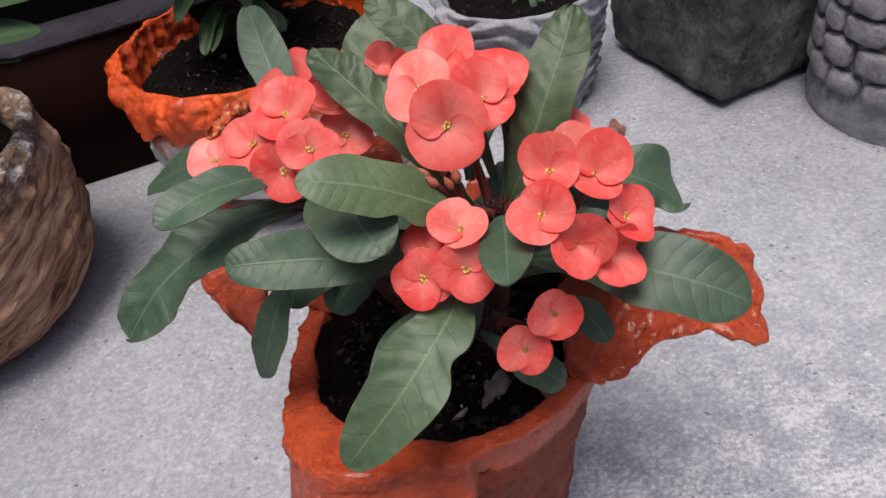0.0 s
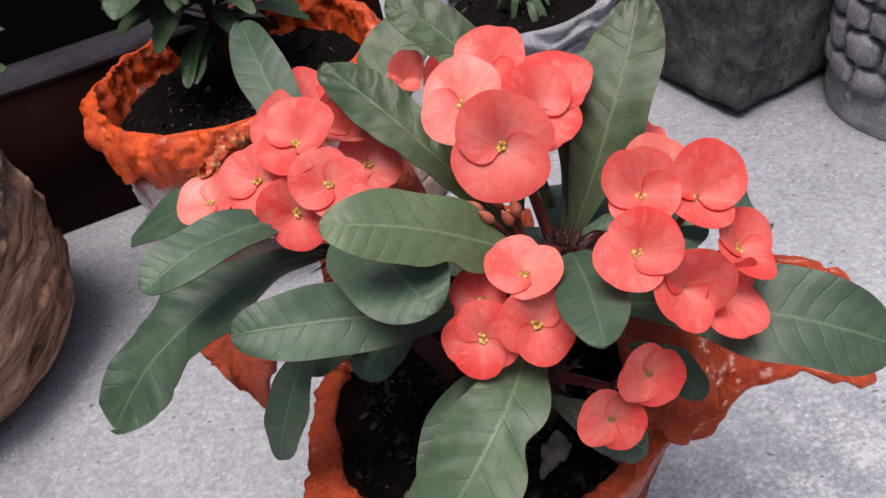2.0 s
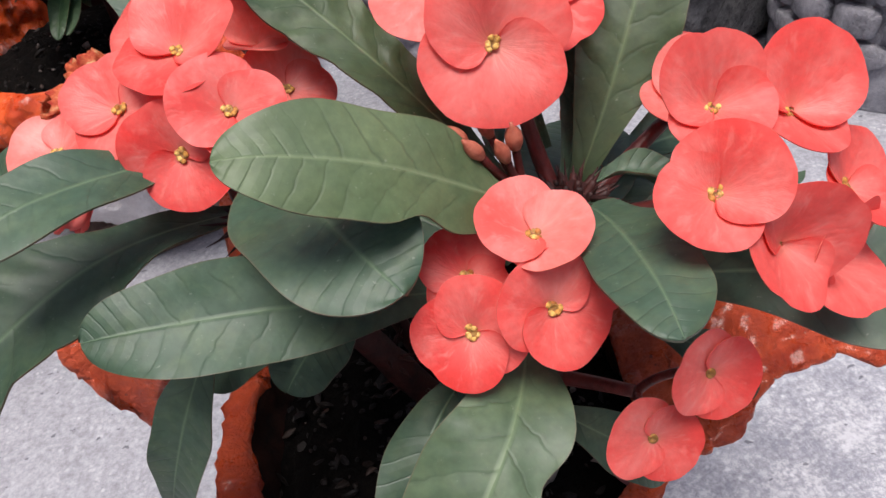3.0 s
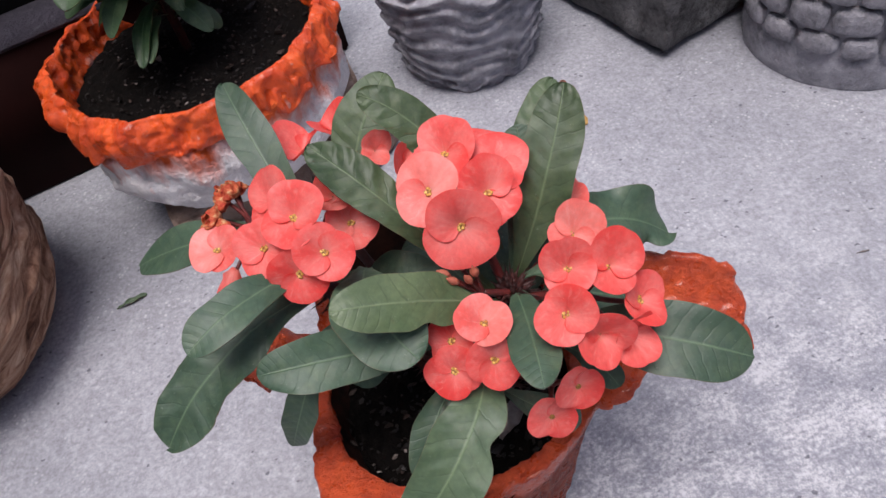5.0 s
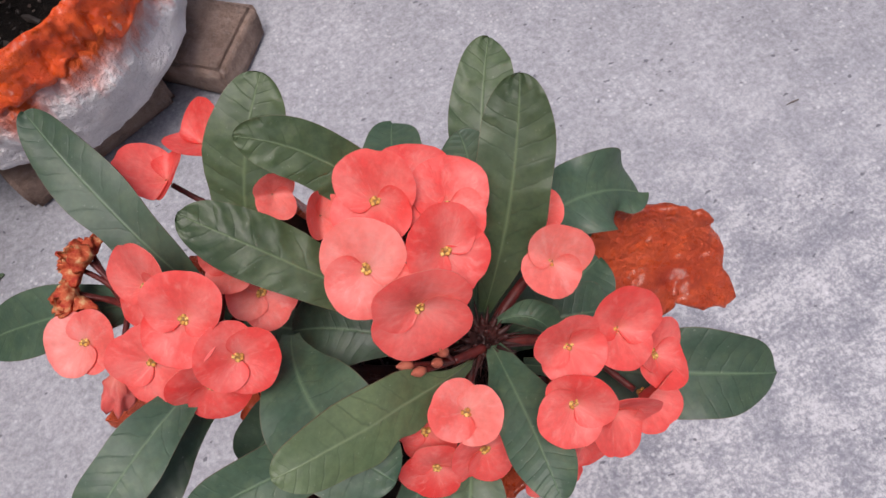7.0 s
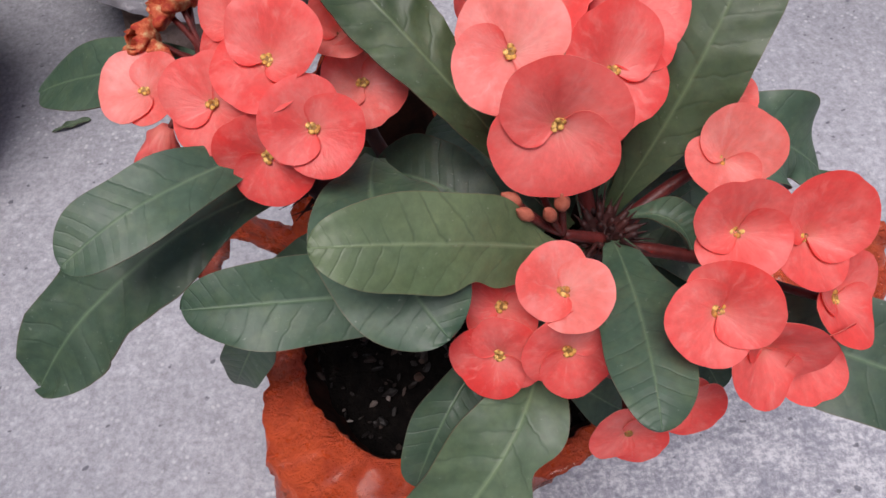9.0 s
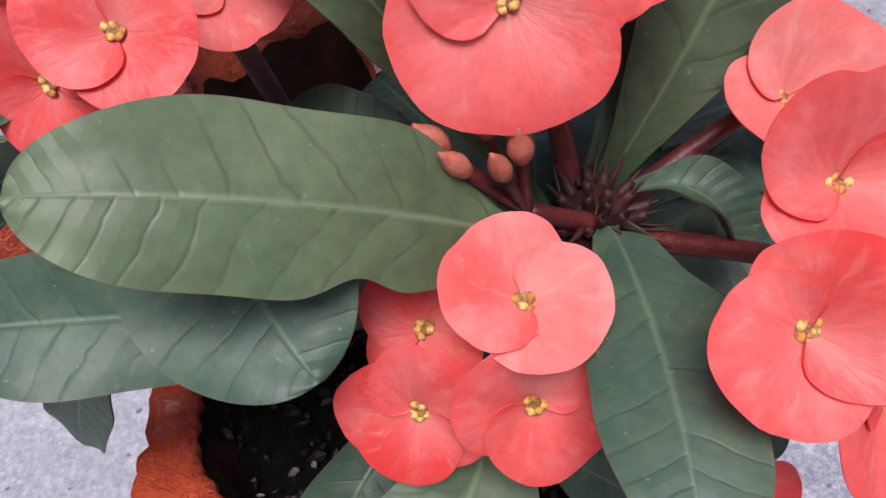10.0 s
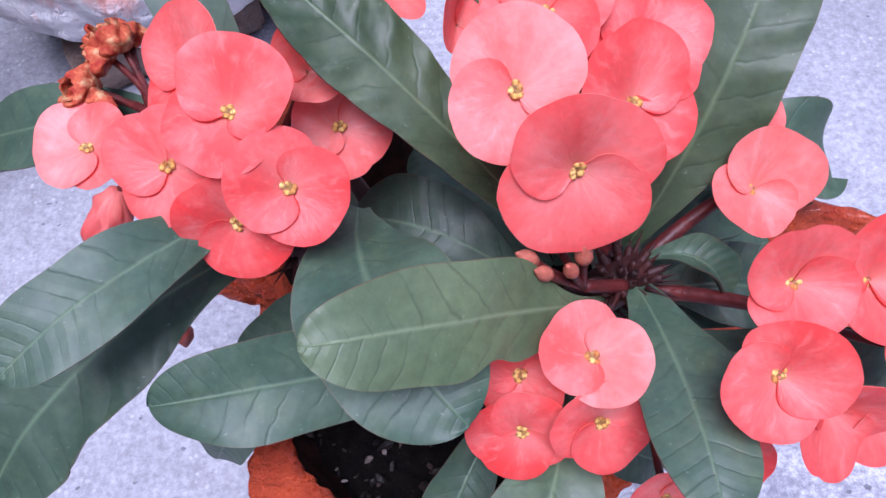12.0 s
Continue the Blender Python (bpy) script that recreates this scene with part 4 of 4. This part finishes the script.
FLOWERS_REAR = [
    ((0.0060, 0.1501, 0.3970), (0.25, 0.0, 0.95), 0.0115, 23, dict(pitch=(48, 40), cup=(0.3, 0.26), mat=1), 5),
    ((0.0165, 0.1200, 0.4227), (0.27, -0.63, 0.73), 0.0105, -20, dict(pitch=(46, 44), cup=(0.4, 0.36), mat=1), 5),
    ((0.0318, 0.1015, 0.4235), (0.35, -0.55, 0.75), 0.0115, 60, dict(pitch=(52, 48), cup=(0.4, 0.36), mat=1, glands=False), 0),
    ((0.0718, 0.0985, 0.4253), (0.08, 0.10, 0.99), 0.0186, -27, dict(pitch=(1, -5), cup=(0.16, 0.12)), 0),
]
FLOWERS = FLOWERS_CROWN + FLOWERS_LEFT + FLOWERS_RIGHT + FLOWERS_RIGHT_BACK + FLOWERS_FRONT + FLOWERS_REAR
HUBS = [(0.064, 0.062, 0.398), (-0.035, 0.085, 0.385), (0.110, 0.020, 0.380), (0.055, 0.020, 0.360), (0.085, 0.005, 0.315), (-0.015, 0.150, 0.375), (0.112, 0.060, 0.380)]
ROOTS = [S0, SL, S0, S0, (0.06, 0.03, 0.30), SB, S0]


def build_flowers():
    for k, (at, face, radius, spin, extra, hub) in enumerate(FLOWERS):
        extra = dict(extra)
        mat = (PETAL, PETAL_PALE_LIT)[extra.pop("mat", 0)]
        flower(plant, V(*at), face, radius, spin, mat=mat, seed=k * 0.9, **extra)
        bm = bmesh.new()
        end = V(*at) - V(*face).normalized() * 0.003
        start = V(*HUBS[hub])
        tube(bm, start, (start + end) / 2 - V(*face).normalized() * 0.004, end, 0.0016, 0.0014, 8, 8)
        part("flower_stalk", bm, STALK, plant).location = -PLANT
    for hub, root in zip(HUBS, ROOTS):
        bm = bmesh.new()
        a, b = V(*root), V(*hub)
        tube(bm, a, (a + b) / 2 + V(0, 0.003, -0.003), b, 0.0031, 0.0022, 10, 8)
        part("flower_stalk", bm, STALK, plant).location = -PLANT


def wilted_mesh(length, width, seed):
    """A spent flower shrunk to a crumpled bell about +z, with a frayed mouth."""
    bm = bmesh.new()
    n, sides = 14, 28
    rows = []
    for j in range(n):
        u = j / (n - 1)
        ring = []
        for i in range(sides):
            a = 2 * math.pi * i / sides
            p = V(math.cos(a), math.sin(a), 0)
            fold = noise.noise(V(2.1 * p.x, 2.1 * p.y, 1.6 * u + seed)) + 0.5 * noise.noise(V(5 * p.x, 5 * p.y, 3 * u + seed))
            w = width * (0.22 + 0.95 * math.sin(math.pi * (0.06 + 0.66 * u))) * (1 + 0.62 * fold * min(1, 3 * u))
            z = length * (u + 0.34 * u * noise.noise(V(2.6 * p.x, 2.6 * p.y, seed + 7)))
            ring.append(p * w + V(0.25 * width * math.sin(3 * u + seed), 0.2 * width * math.cos(4 * u + seed), z))
        rows.append(ring)
    inner = [[V(p.x * 0.86, p.y * 0.86, p.z - 0.0002) for p in row] for row in reversed(rows[5:])]
    g = sheet(bm, rows + inner, True)
    cap(bm, g[0])
    cap(bm, g[-1])
    return bm


def build_withered():
    """Spent flowers, brown and orange, on short stalks beside the open ones; a coral one hangs below them."""
    hub = V(-0.070, 0.118, 0.384)
    for at, face, long, wide, mat in (
        ((-0.0815, 0.1485, 0.3870), (-0.35, 0.20, 0.9), 0.0112, 0.0062, WITHERED),
        ((-0.0855, 0.1455, 0.3855), (-0.8, -0.1, 0.6), 0.0098, 0.0055, WITHERED),
        ((-0.0805, 0.1520, 0.3845), (0.2, 0.8, 0.6), 0.0084, 0.0048, WITHERED),
        ((-0.0925, 0.1360, 0.3815), (-0.6, -0.2, 0.6), 0.0112, 0.0062, WITHERED),
        ((-0.0900, 0.1335, 0.3795), (-0.3, -0.8, 0.4), 0.0098, 0.0055, WITHERED),
        ((-0.0940, 0.1390, 0.3790), (-0.8, 0.3, 0.2), 0.0084, 0.0048, WITHERED),
        ((-0.0800, 0.0900, 0.3850), (-0.55, -0.42, -0.60), 0.0190, 0.0060, PETAL),
    ):
        at, face = V(*at), V(*face).normalized()
        ob = part("withered_flower", wilted_mesh(long, wide, 40 * long + 90 * at.x), mat, plant, "crumpled withered orange-brown flower" if mat is WITHERED else "crumpled wilting coral flower")
        ob.matrix_basis = Matrix.Translation(at - PLANT) @ face.to_track_quat("Z", "Y").to_matrix().to_4x4()
        bm = bmesh.new()
        tube(bm, hub, (hub + at) / 2 - face * 0.003, at + face * 0.0008, 0.0015, 0.0012, 8, 8)
        part("flower_stalk", bm, STALK, plant).location = -PLANT
    bm = bmesh.new()
    a = V(*HUBS[1])
    tube(bm, a, (a + hub) / 2, hub, 0.0018, 0.0016, 8, 8)
    part("flower_stalk", bm, STALK, plant).location = -PLANT


def build_stems():
    rng = random.Random(5)
    for a, m, b, r in (
        ((0.050, 0.075, 0.20), (0.066, 0.060, 0.29), (0.074, 0.039, 0.373), 0.0095),
        ((0.035, 0.080, 0.20), (0.000, 0.075, 0.28), (-0.030, 0.075, 0.366), 0.0075),
        ((0.030, 0.090, 0.20), (0.005, 0.105, 0.28), (-0.020, 0.125, 0.358), 0.0045),
        ((0.055, 0.070, 0.20), (0.060, 0.045, 0.25), (0.065, 0.028, 0.305), 0.0055),
    ):
        bm = bmesh.new()
        a, m, b = V(*a), V(*m), V(*b)
        tube(bm, a, m, b, r, r * 0.75, 24, 12, 0.25)
        for k in range(42):
            u = rng.uniform(0.25, 1.0) if k > 12 else rng.uniform(0.93, 1.0)
            if r < 0.005 and u > 0.6:
                continue
            p = bezier(a, m, b, u)
            w = rng.uniform(0, 6.28)
            d = V(math.cos(w), math.sin(w), rng.uniform(-0.1, 0.5)).normalized()
            q = p + d * (r * 0.8)
            tube(bm, q, q + d * 0.004, q + d * rng.uniform(0.008, 0.013), 0.0012, 0.0001, 3, 5)
        if r > 0.009:
            # the crowded growing tip: small swollen leaf scars and upright thorns
            for k in range(22):
                w, lean = 2.4 * k, 0.15 + 1.2 * k / 22
                d = V(math.cos(w) * lean, math.sin(w) * lean, 1.0 - 0.4 * lean).normalized()
                q = b + V(d.x, d.y, 0) * (r * 0.75) - V(0, 0, 0.002)
                tube(bm, q, q + d * 0.003, q + d * 0.0060, 0.0019, 0.0011, 4, 7)
                tube(bm, q, q + d * 0.006, q + d * rng.uniform(0.006, 0.011), 0.0011, 0.0001, 4, 5)
        part("stem", bm, STEM, plant, "dark thorny stem").location = -PLANT


def build_buds():
    hub = V(0.058, 0.034, 0.383)
    for at, r in (((0.0403, 0.0339, 0.4072), 0.0025), ((0.0441, 0.0302, 0.4046), 0.0022), ((0.0519, 0.0314, 0.4012), 0.0022), ((0.0559, 0.0345, 0.4030), 0.0026), ((0.0490, 0.0390, 0.4055), 0.0022)):
        bm = bmesh.new()
        at = V(*at)
        d = (at - hub).normalized()
        tube(bm, hub, (hub + at) / 2 + V(0, 0, -0.001), at - d * 0.003, 0.0013, 0.0012, 6, 8)
        part("flower_stalk", bm, STALK, plant).location = -PLANT
        bm = bmesh.new()
        rows = []
        x = d.orthogonal().normalized()
        y = d.cross(x)
        for s in range(9):
            u = s / 8
            w = r * (0.55 + 0.45 * math.sin(math.pi * min(1, u * 1.25))) * (1 - max(0, u - 0.75) * 2.6)
            rows.append([at - d * 0.004 + d * 0.009 * u + (x * math.cos(t) + y * math.sin(t)) * w for t in [2 * math.pi * i / 10 for i in range(10)]])
        g = sheet(bm, rows, True)
        cap(bm, g[0])
        cap(bm, g[-1])
        part("bud", bm, BUD, plant, "closed reddish flower bud").location = -PLANT
    bm = bmesh.new()
    a, b = V(0.072, 0.036, 0.374), hub
    tube(bm, a, (a + b) / 2, b, 0.0024, 0.0018, 8, 8)
    part("flower_stalk", bm, STALK, plant).location = -PLANT


build_leaves()
build_flowers()
build_withered()
build_stems()
build_buds()


# ---- the pots round it ----
def orange_white_pot():
    c = V(-0.225, 0.640, 0.0)
    pot = base_empty("white_pot", c, "whitewashed cement bowl with an orange crumpled rim", "pot")
    bm = bmesh.new()
    turned(bm, curve_profile([(0.105, 0.052), (0.150, 0.062), (0.176, 0.110), (0.179, 0.155), (0.176, 0.192), (0.168, 0.194), (0.162, 0.160)]), V(0, 0, 0), sides=160, wobble=0.011, scale=24, seed=2)
    part("body", bm, WHITE_CEMENT, pot, "whitewashed bowl with orange smears")
    bm = bmesh.new()

    def drape(a, r, z):
        fold = abs(noise.noise(V(11 * math.cos(a), 11 * math.sin(a), z * 14))) - 0.2
        return (0.020 * fold + 0.014 * noise.noise(V(5 * math.cos(a), 5 * math.sin(a), 3 + 12 * z))) * (0.25 + 0.75 * smoothstep(0.236, 0.205, z)) * (1 if r > 0.165 else 0.25)

    turned(bm, curve_profile([(0.172, 0.184), (0.183, 0.186), (0.186, 0.203), (0.181, 0.221), (0.174, 0.231), (0.168, 0.230), (0.164, 0.205), (0.158, 0.160)]), V(0, 0, 0), 380, 0.0075, 30, 7, drape, close=False)
    for v in bm.verts:
        if v.co.z < 0.205 and v.co.xy.length > 0.166:
            torn = noise.noise(V(v.co.x * 16, v.co.y * 16, 5)) + 0.5 * noise.noise(V(v.co.x * 45, v.co.y * 45, 2))
            v.co.z += 0.020 * torn * smoothstep(0.207, 0.188, v.co.z) - 0.004
    part("rim", bm, ORANGE_BRIGHT, pot, "crumpled bright orange rim")
    soil_part(pot, c, 0.162, 0.186, 11, 520)


def brown_pot():
    c = V(-0.634, 0.400, 0.0)
    pot = base_empty("brown_pot", c, "brown cement pot combed like driftwood", "pot")
    bm = bmesh.new()

    def comb(a, r, z):
        return 0.012 * noise.noise(V(3 * math.cos(a), 3 * math.sin(a), (z - 0.19 * (0.26 * math.sin(a) + 0.18 * math.cos(a))) * 55)) if r > 0.1 else 0

    turned(bm, curve_profile([(0.118, 0.0), (0.165, 0.040), (0.190, 0.100), (0.196, 0.150), (0.195, 0.205), (0.192, 0.236), (0.178, 0.241), (0.166, 0.215), (0.160, 0.170)]), V(0, 0, 0), 128, 0.006, 26, 4, comb)
    part("body", bm, BARK, pot)
    soil_part(pot, c, 0.166, 0.200, 17, 60)


def grey_pot():
    c = V(0.140, 0.770, 0.0)
    pot = base_empty("grey_pot", c, "grey cement pot with draped cloth folds", "pot")
    bm = bmesh.new()

    def folds(a, r, z):
        w = 6.0 * noise.noise(V(math.cos(a) * 2.2, math.sin(a) * 2.2, z * 11)) + 3.0 * math.sin(a + 1)
        return (0.0042 * math.sin(z * 250 + w) + 0.006 * noise.noise(V(math.cos(a) * 4, math.sin(a) * 4, z * 55 + w))) if r > 0.095 else 0

    turned(bm, curve_profile([(0.098, 0.0), (0.112, 0.040), (0.118, 0.090), (0.124, 0.140), (0.130, 0.170), (0.122, 0.180), (0.112, 0.172), (0.108, 0.130)], 12), V(0, 0, 0), 128, 0.004, 24, 9, folds)
    part("body", bm, GREY_CEMENT, pot)
    soil_part(pot, c, 0.112, 0.155, 23, 60)


def cube_planter():
    c = V(0.466, 0.803, 0.0)
    bm = bmesh.new()
    n = 30
    ang = radians(26)

    def side_rows(inset, z_from, z_to):
        rows = []
        for j in range(n + 1):
            z = z_from + (z_to - z_from) * j / n
            h = 0.128 + 0.055 * z - inset - 0.016 * smoothstep(0.016, 0.0, z)
            ring = []
            for q in range(4):
                a0 = q * math.pi / 2
                for i in range(n):
                    s = 2 * i / n - 1
                    p = V(h, s * h, 0)
                    r = 0.010
                    if abs(s) > 1 - r / h:
                        p.x -= (abs(s) - 1 + r / h) * h * 0.5
                    p = Matrix.Rotation(a0 + ang, 3, "Z") @ p
                    k = 0.0052 * noise.fractal(V(p.x, p.y, z) * 25, 0.8, 2.0, 5)
                    ring.append(p * (1 + k / h) + V(0, 0, z))
            rows.append(ring)
        return rows

    rows = side_rows(0.0, 0.0, 0.27) + side_rows(0.025, 0.27, 0.20)
    g = sheet(bm, rows, True)
    cap(bm, g[0])
    cap(bm, g[-1])
    box = base_empty("square_planter", c, "square dark grey rough cement planter", "planter")
    part("body", bm, DARK_CEMENT, box)
    bm = bmesh.new()
    rows = []
    for j in range(13):
        row = []
        for i in range(13):
            p = V((i / 6 - 1) * 0.108, (j / 6 - 1) * 0.108, 0)
            p.z = 0.212 + 0.006 * noise.noise(p * 40)
            row.append(Matrix.Rotation(ang, 3, "Z") @ p)
        rows.append(row)
    sheet(bm, rows)
    part("soil", bm, SOIL, box, "dark potting soil")


def stone_planter():
    c = V(0.665, 0.610, 0.0)
    pot = base_empty("round_planter", c, "round grey planter faced with moulded stones", "planter")
    bm = bmesh.new()
    turned(bm, curve_profile([(0.140, 0.0), (0.142, 0.030), (0.138, 0.060), (0.134, 0.150), (0.138, 0.290), (0.120, 0.292), (0.115, 0.220)]), V(0, 0, 0), 96, 0.002, 30, 5)
    part("body", bm, GREY_CEMENT, pot)
    rng = random.Random(8)
    z = 0.052
    while z < 0.27:
        h = rng.uniform(0.030, 0.042)
        a = rng.uniform(0, 0.3)
        stop = a + 2 * math.pi
        while a < stop - 0.12:
            w = min(rng.uniform(0.28, 0.5), stop - a)
            bm = bmesh.new()
            made = bmesh.ops.create_icosphere(bm, subdivisions=3, radius=1)["verts"]
            for v in made:
                q = v.co.copy()
                for ax in range(3):
                    q[ax] = math.copysign(abs(q[ax]) ** 0.55, q[ax])
                k = 1 + 0.10 * noise.noise(q * 1.5 + V(a * 9, z * 90, 0))
                t = a + w / 2 + q.x * k * (w / 2 - 0.012)
                r = 0.136 + q.y * k * 0.013
                v.co = V(r * math.cos(t), r * math.sin(t), z + h / 2 + q.z * k * (h / 2 - 0.002))
            part("stone", bm, STONE, pot)
            a += w
        z += h


def bricks():
    rng = random.Random(2)
    for x, y, turn in ((-0.235, 0.565, 20), (-0.105, 0.625, -40), (-0.300, 0.720, 70), (-0.150, 0.740, 10)):
        bm = bmesh.new()
        block(bm, -0.10, -0.05, 0, 0.10, 0.05, 0.05, 0.006)
        bmesh.ops.subdivide_edges(bm, edges=bm.edges, cuts=3, use_grid_fill=True)
        for v in bm.verts:
            v.co += V(0.003, 0.003, 0.0) * noise.noise(v.co * 40 + V(x * 50, 0, 0))
        ob = thing("brick", bm, BRICK, "weathered brown brick under the white bowl", "brick", "bricks under the bowl")
        ob.matrix_basis = pose(x, y, 0, 0, 0, turn)


orange_white_pot()
brown_pot()
grey_pot()
cube_planter()
stone_planter()
bricks()


def pot_plant(name, at, label, leaves, mat, stems):
    """A leafy plant: stems from the soil and blades about them."""
    root = base_empty(name, at, label, "plant")
    for tip, h in stems:
        bm = bmesh.new()
        a, b = V(0, 0, -0.01), V(*tip)
        tube(bm, a, (a + b) / 2 + V(0.004, 0, 0), b, h, h * 0.7, 12, 8, 0.2)
        part("stem", bm, STEM, root)
    for k, (base, mid, tip, width) in enumerate(leaves):
        t = V(*tip) - V(*base)
        up = V(-t.x * 0.4, -t.y * 0.4 - 0.03, 0.12)
        part("leaf", leaf_mesh(base, mid, tip, width, up, mat, seed=k * 2.1, wave=0.05), mat, root)


def ring_leaves(rng, count, low, high, reach, width, start=0.0):
    out = []
    for k in range(count):
        a = start + 2.4 * k + rng.uniform(-0.3, 0.3)
        z = low + (high - low) * k / count
        r = rng.uniform(*reach)
        d = V(math.cos(a), math.sin(a), 0)
        rise = rng.uniform(-0.045, 0.02)
        b, t = d * 0.006 + V(0, 0, z), d * r + V(0, 0, z + rise)
        out.append((tuple(b), tuple((b + t) / 2 + V(0, 0, 0.018)), tuple(t), rng.uniform(*width)))
    return out


def neighbours():
    rng = random.Random(31)
    # the second, higher ring of leaves is unseen, added to shade the bowl
    pot_plant("leafy_plant", V(-0.240, 0.665, 0.190), "leafy green plant growing in the white and orange bowl",
              ring_leaves(rng, 40, 0.045, 0.20, (0.055, 0.120), (0.020, 0.030)) + ring_leaves(rng, 40, 0.15, 0.34, (0.07, 0.150), (0.036, 0.050), 1.0), LEAF_OTHER, (((0, 0, 0.34), 0.006), ((-0.02, 0.02, 0.16), 0.005)))
    pot_plant("broadleaf_plant", V(-0.640, 0.420, 0.200), "broad-leaved green plant growing in the brown pot",
              ring_leaves(rng, 12, 0.05, 0.16, (0.10, 0.15), (0.035, 0.050), 0.2)
              + [((0, 0, 0.10), (0.13, -0.01, 0.15), (0.275, 0.020, 0.150), 0.066), ((0, 0, 0.12), (0.14, 0.02, 0.175), (0.285, 0.035, 0.178), 0.036), ((0, 0, 0.08), (0.13, 0.0, 0.125), (0.250, 0.000, 0.130), 0.012), ((0, 0, 0.06), (0.10, -0.03, 0.105), (0.168, -0.060, 0.060), 0.042), ((0, 0, 0.05), (0.09, -0.07, 0.095), (0.150, -0.110, 0.052), 0.038)],
              LEAF_OTHER, (((0, 0, 0.17), 0.007),))
    pot_plant("seedling", V(0.150, 0.775, 0.155), "small green seedlings in the grey pot", ring_leaves(rng, 14, 0.006, 0.03, (0.02, 0.05), (0.008, 0.014)), LEAF_OTHER, (((0, 0, 0.03), 0.002),))


def litter():
    """Small things lying on the floor and on the soil."""
    for name, base, mid, tip, width, mat, label in (
        ("fallen_leaf", (0.232, 0.578, 0.003), (0.247, 0.562, 0.010), (0.262, 0.538, 0.003), 0.012, DRY_YELLOW, "curled yellow-brown leaf fallen on the concrete"),
        ("fallen_leaf", (0.238, 0.606, 0.003), (0.248, 0.611, 0.016), (0.260, 0.603, 0.004), 0.017, DRY_BROWN, "crumpled brown leaf fallen on the concrete"),
        ("fallen_leaf", (-0.405, 0.410, 0.002), (-0.387, 0.415, 0.005), (-0.366, 0.424, 0.002), 0.007, LEAF_DUSTY, "small green leaf fallen on the concrete"),
        ("twig", (0.480, 0.236, 0.0015), (0.487, 0.2362, 0.002), (0.495, 0.236, 0.0015), 0.0016, DRY_GREY, "short grey twig on the concrete"),
    ):
        bm = leaf_mesh(base, mid, tip, width, (0.1, -0.2, 1), mat, fold=0.5, wave=0.2, thick=0.001)
        thing(name, bm, mat, label, "leaf" if name == "fallen_leaf" else "twig")
    for at, face, r, spin in (((0.096, 0.026, 0.226), (0.2, -0.3, 0.9), 0.0125, 30), ((0.104, 0.034, 0.228), (-0.3, -0.5, 0.8), 0.0105, 100)):
        root = base_empty("fallen_flower", V(*at), "faded pink flower fallen on the soil", "flower", "fallen flowers")
        for k in (0, 1):
            ob = part("bract", bract_mesh(r, (20, 20), 1, (0.3, 0.3), spin, k == 1), FADED, root)
            x = V(*face).normalized().to_track_quat("Z", "Y").to_matrix().to_4x4()
            ob.matrix_basis = x @ pose(0, 0, 0, 0, 0, spin)
    bm = leaf_mesh((0.048, 0.022, 0.220), (0.056, 0.030, 0.228), (0.066, 0.044, 0.222), 0.014, (0, -0.2, 1), DRY_GREY, fold=0.3, wave=0.25)
    thing("dead_leaf", bm, DRY_GREY, "grey dried leaf lying on the soil", "leaf")


neighbours()
litter()
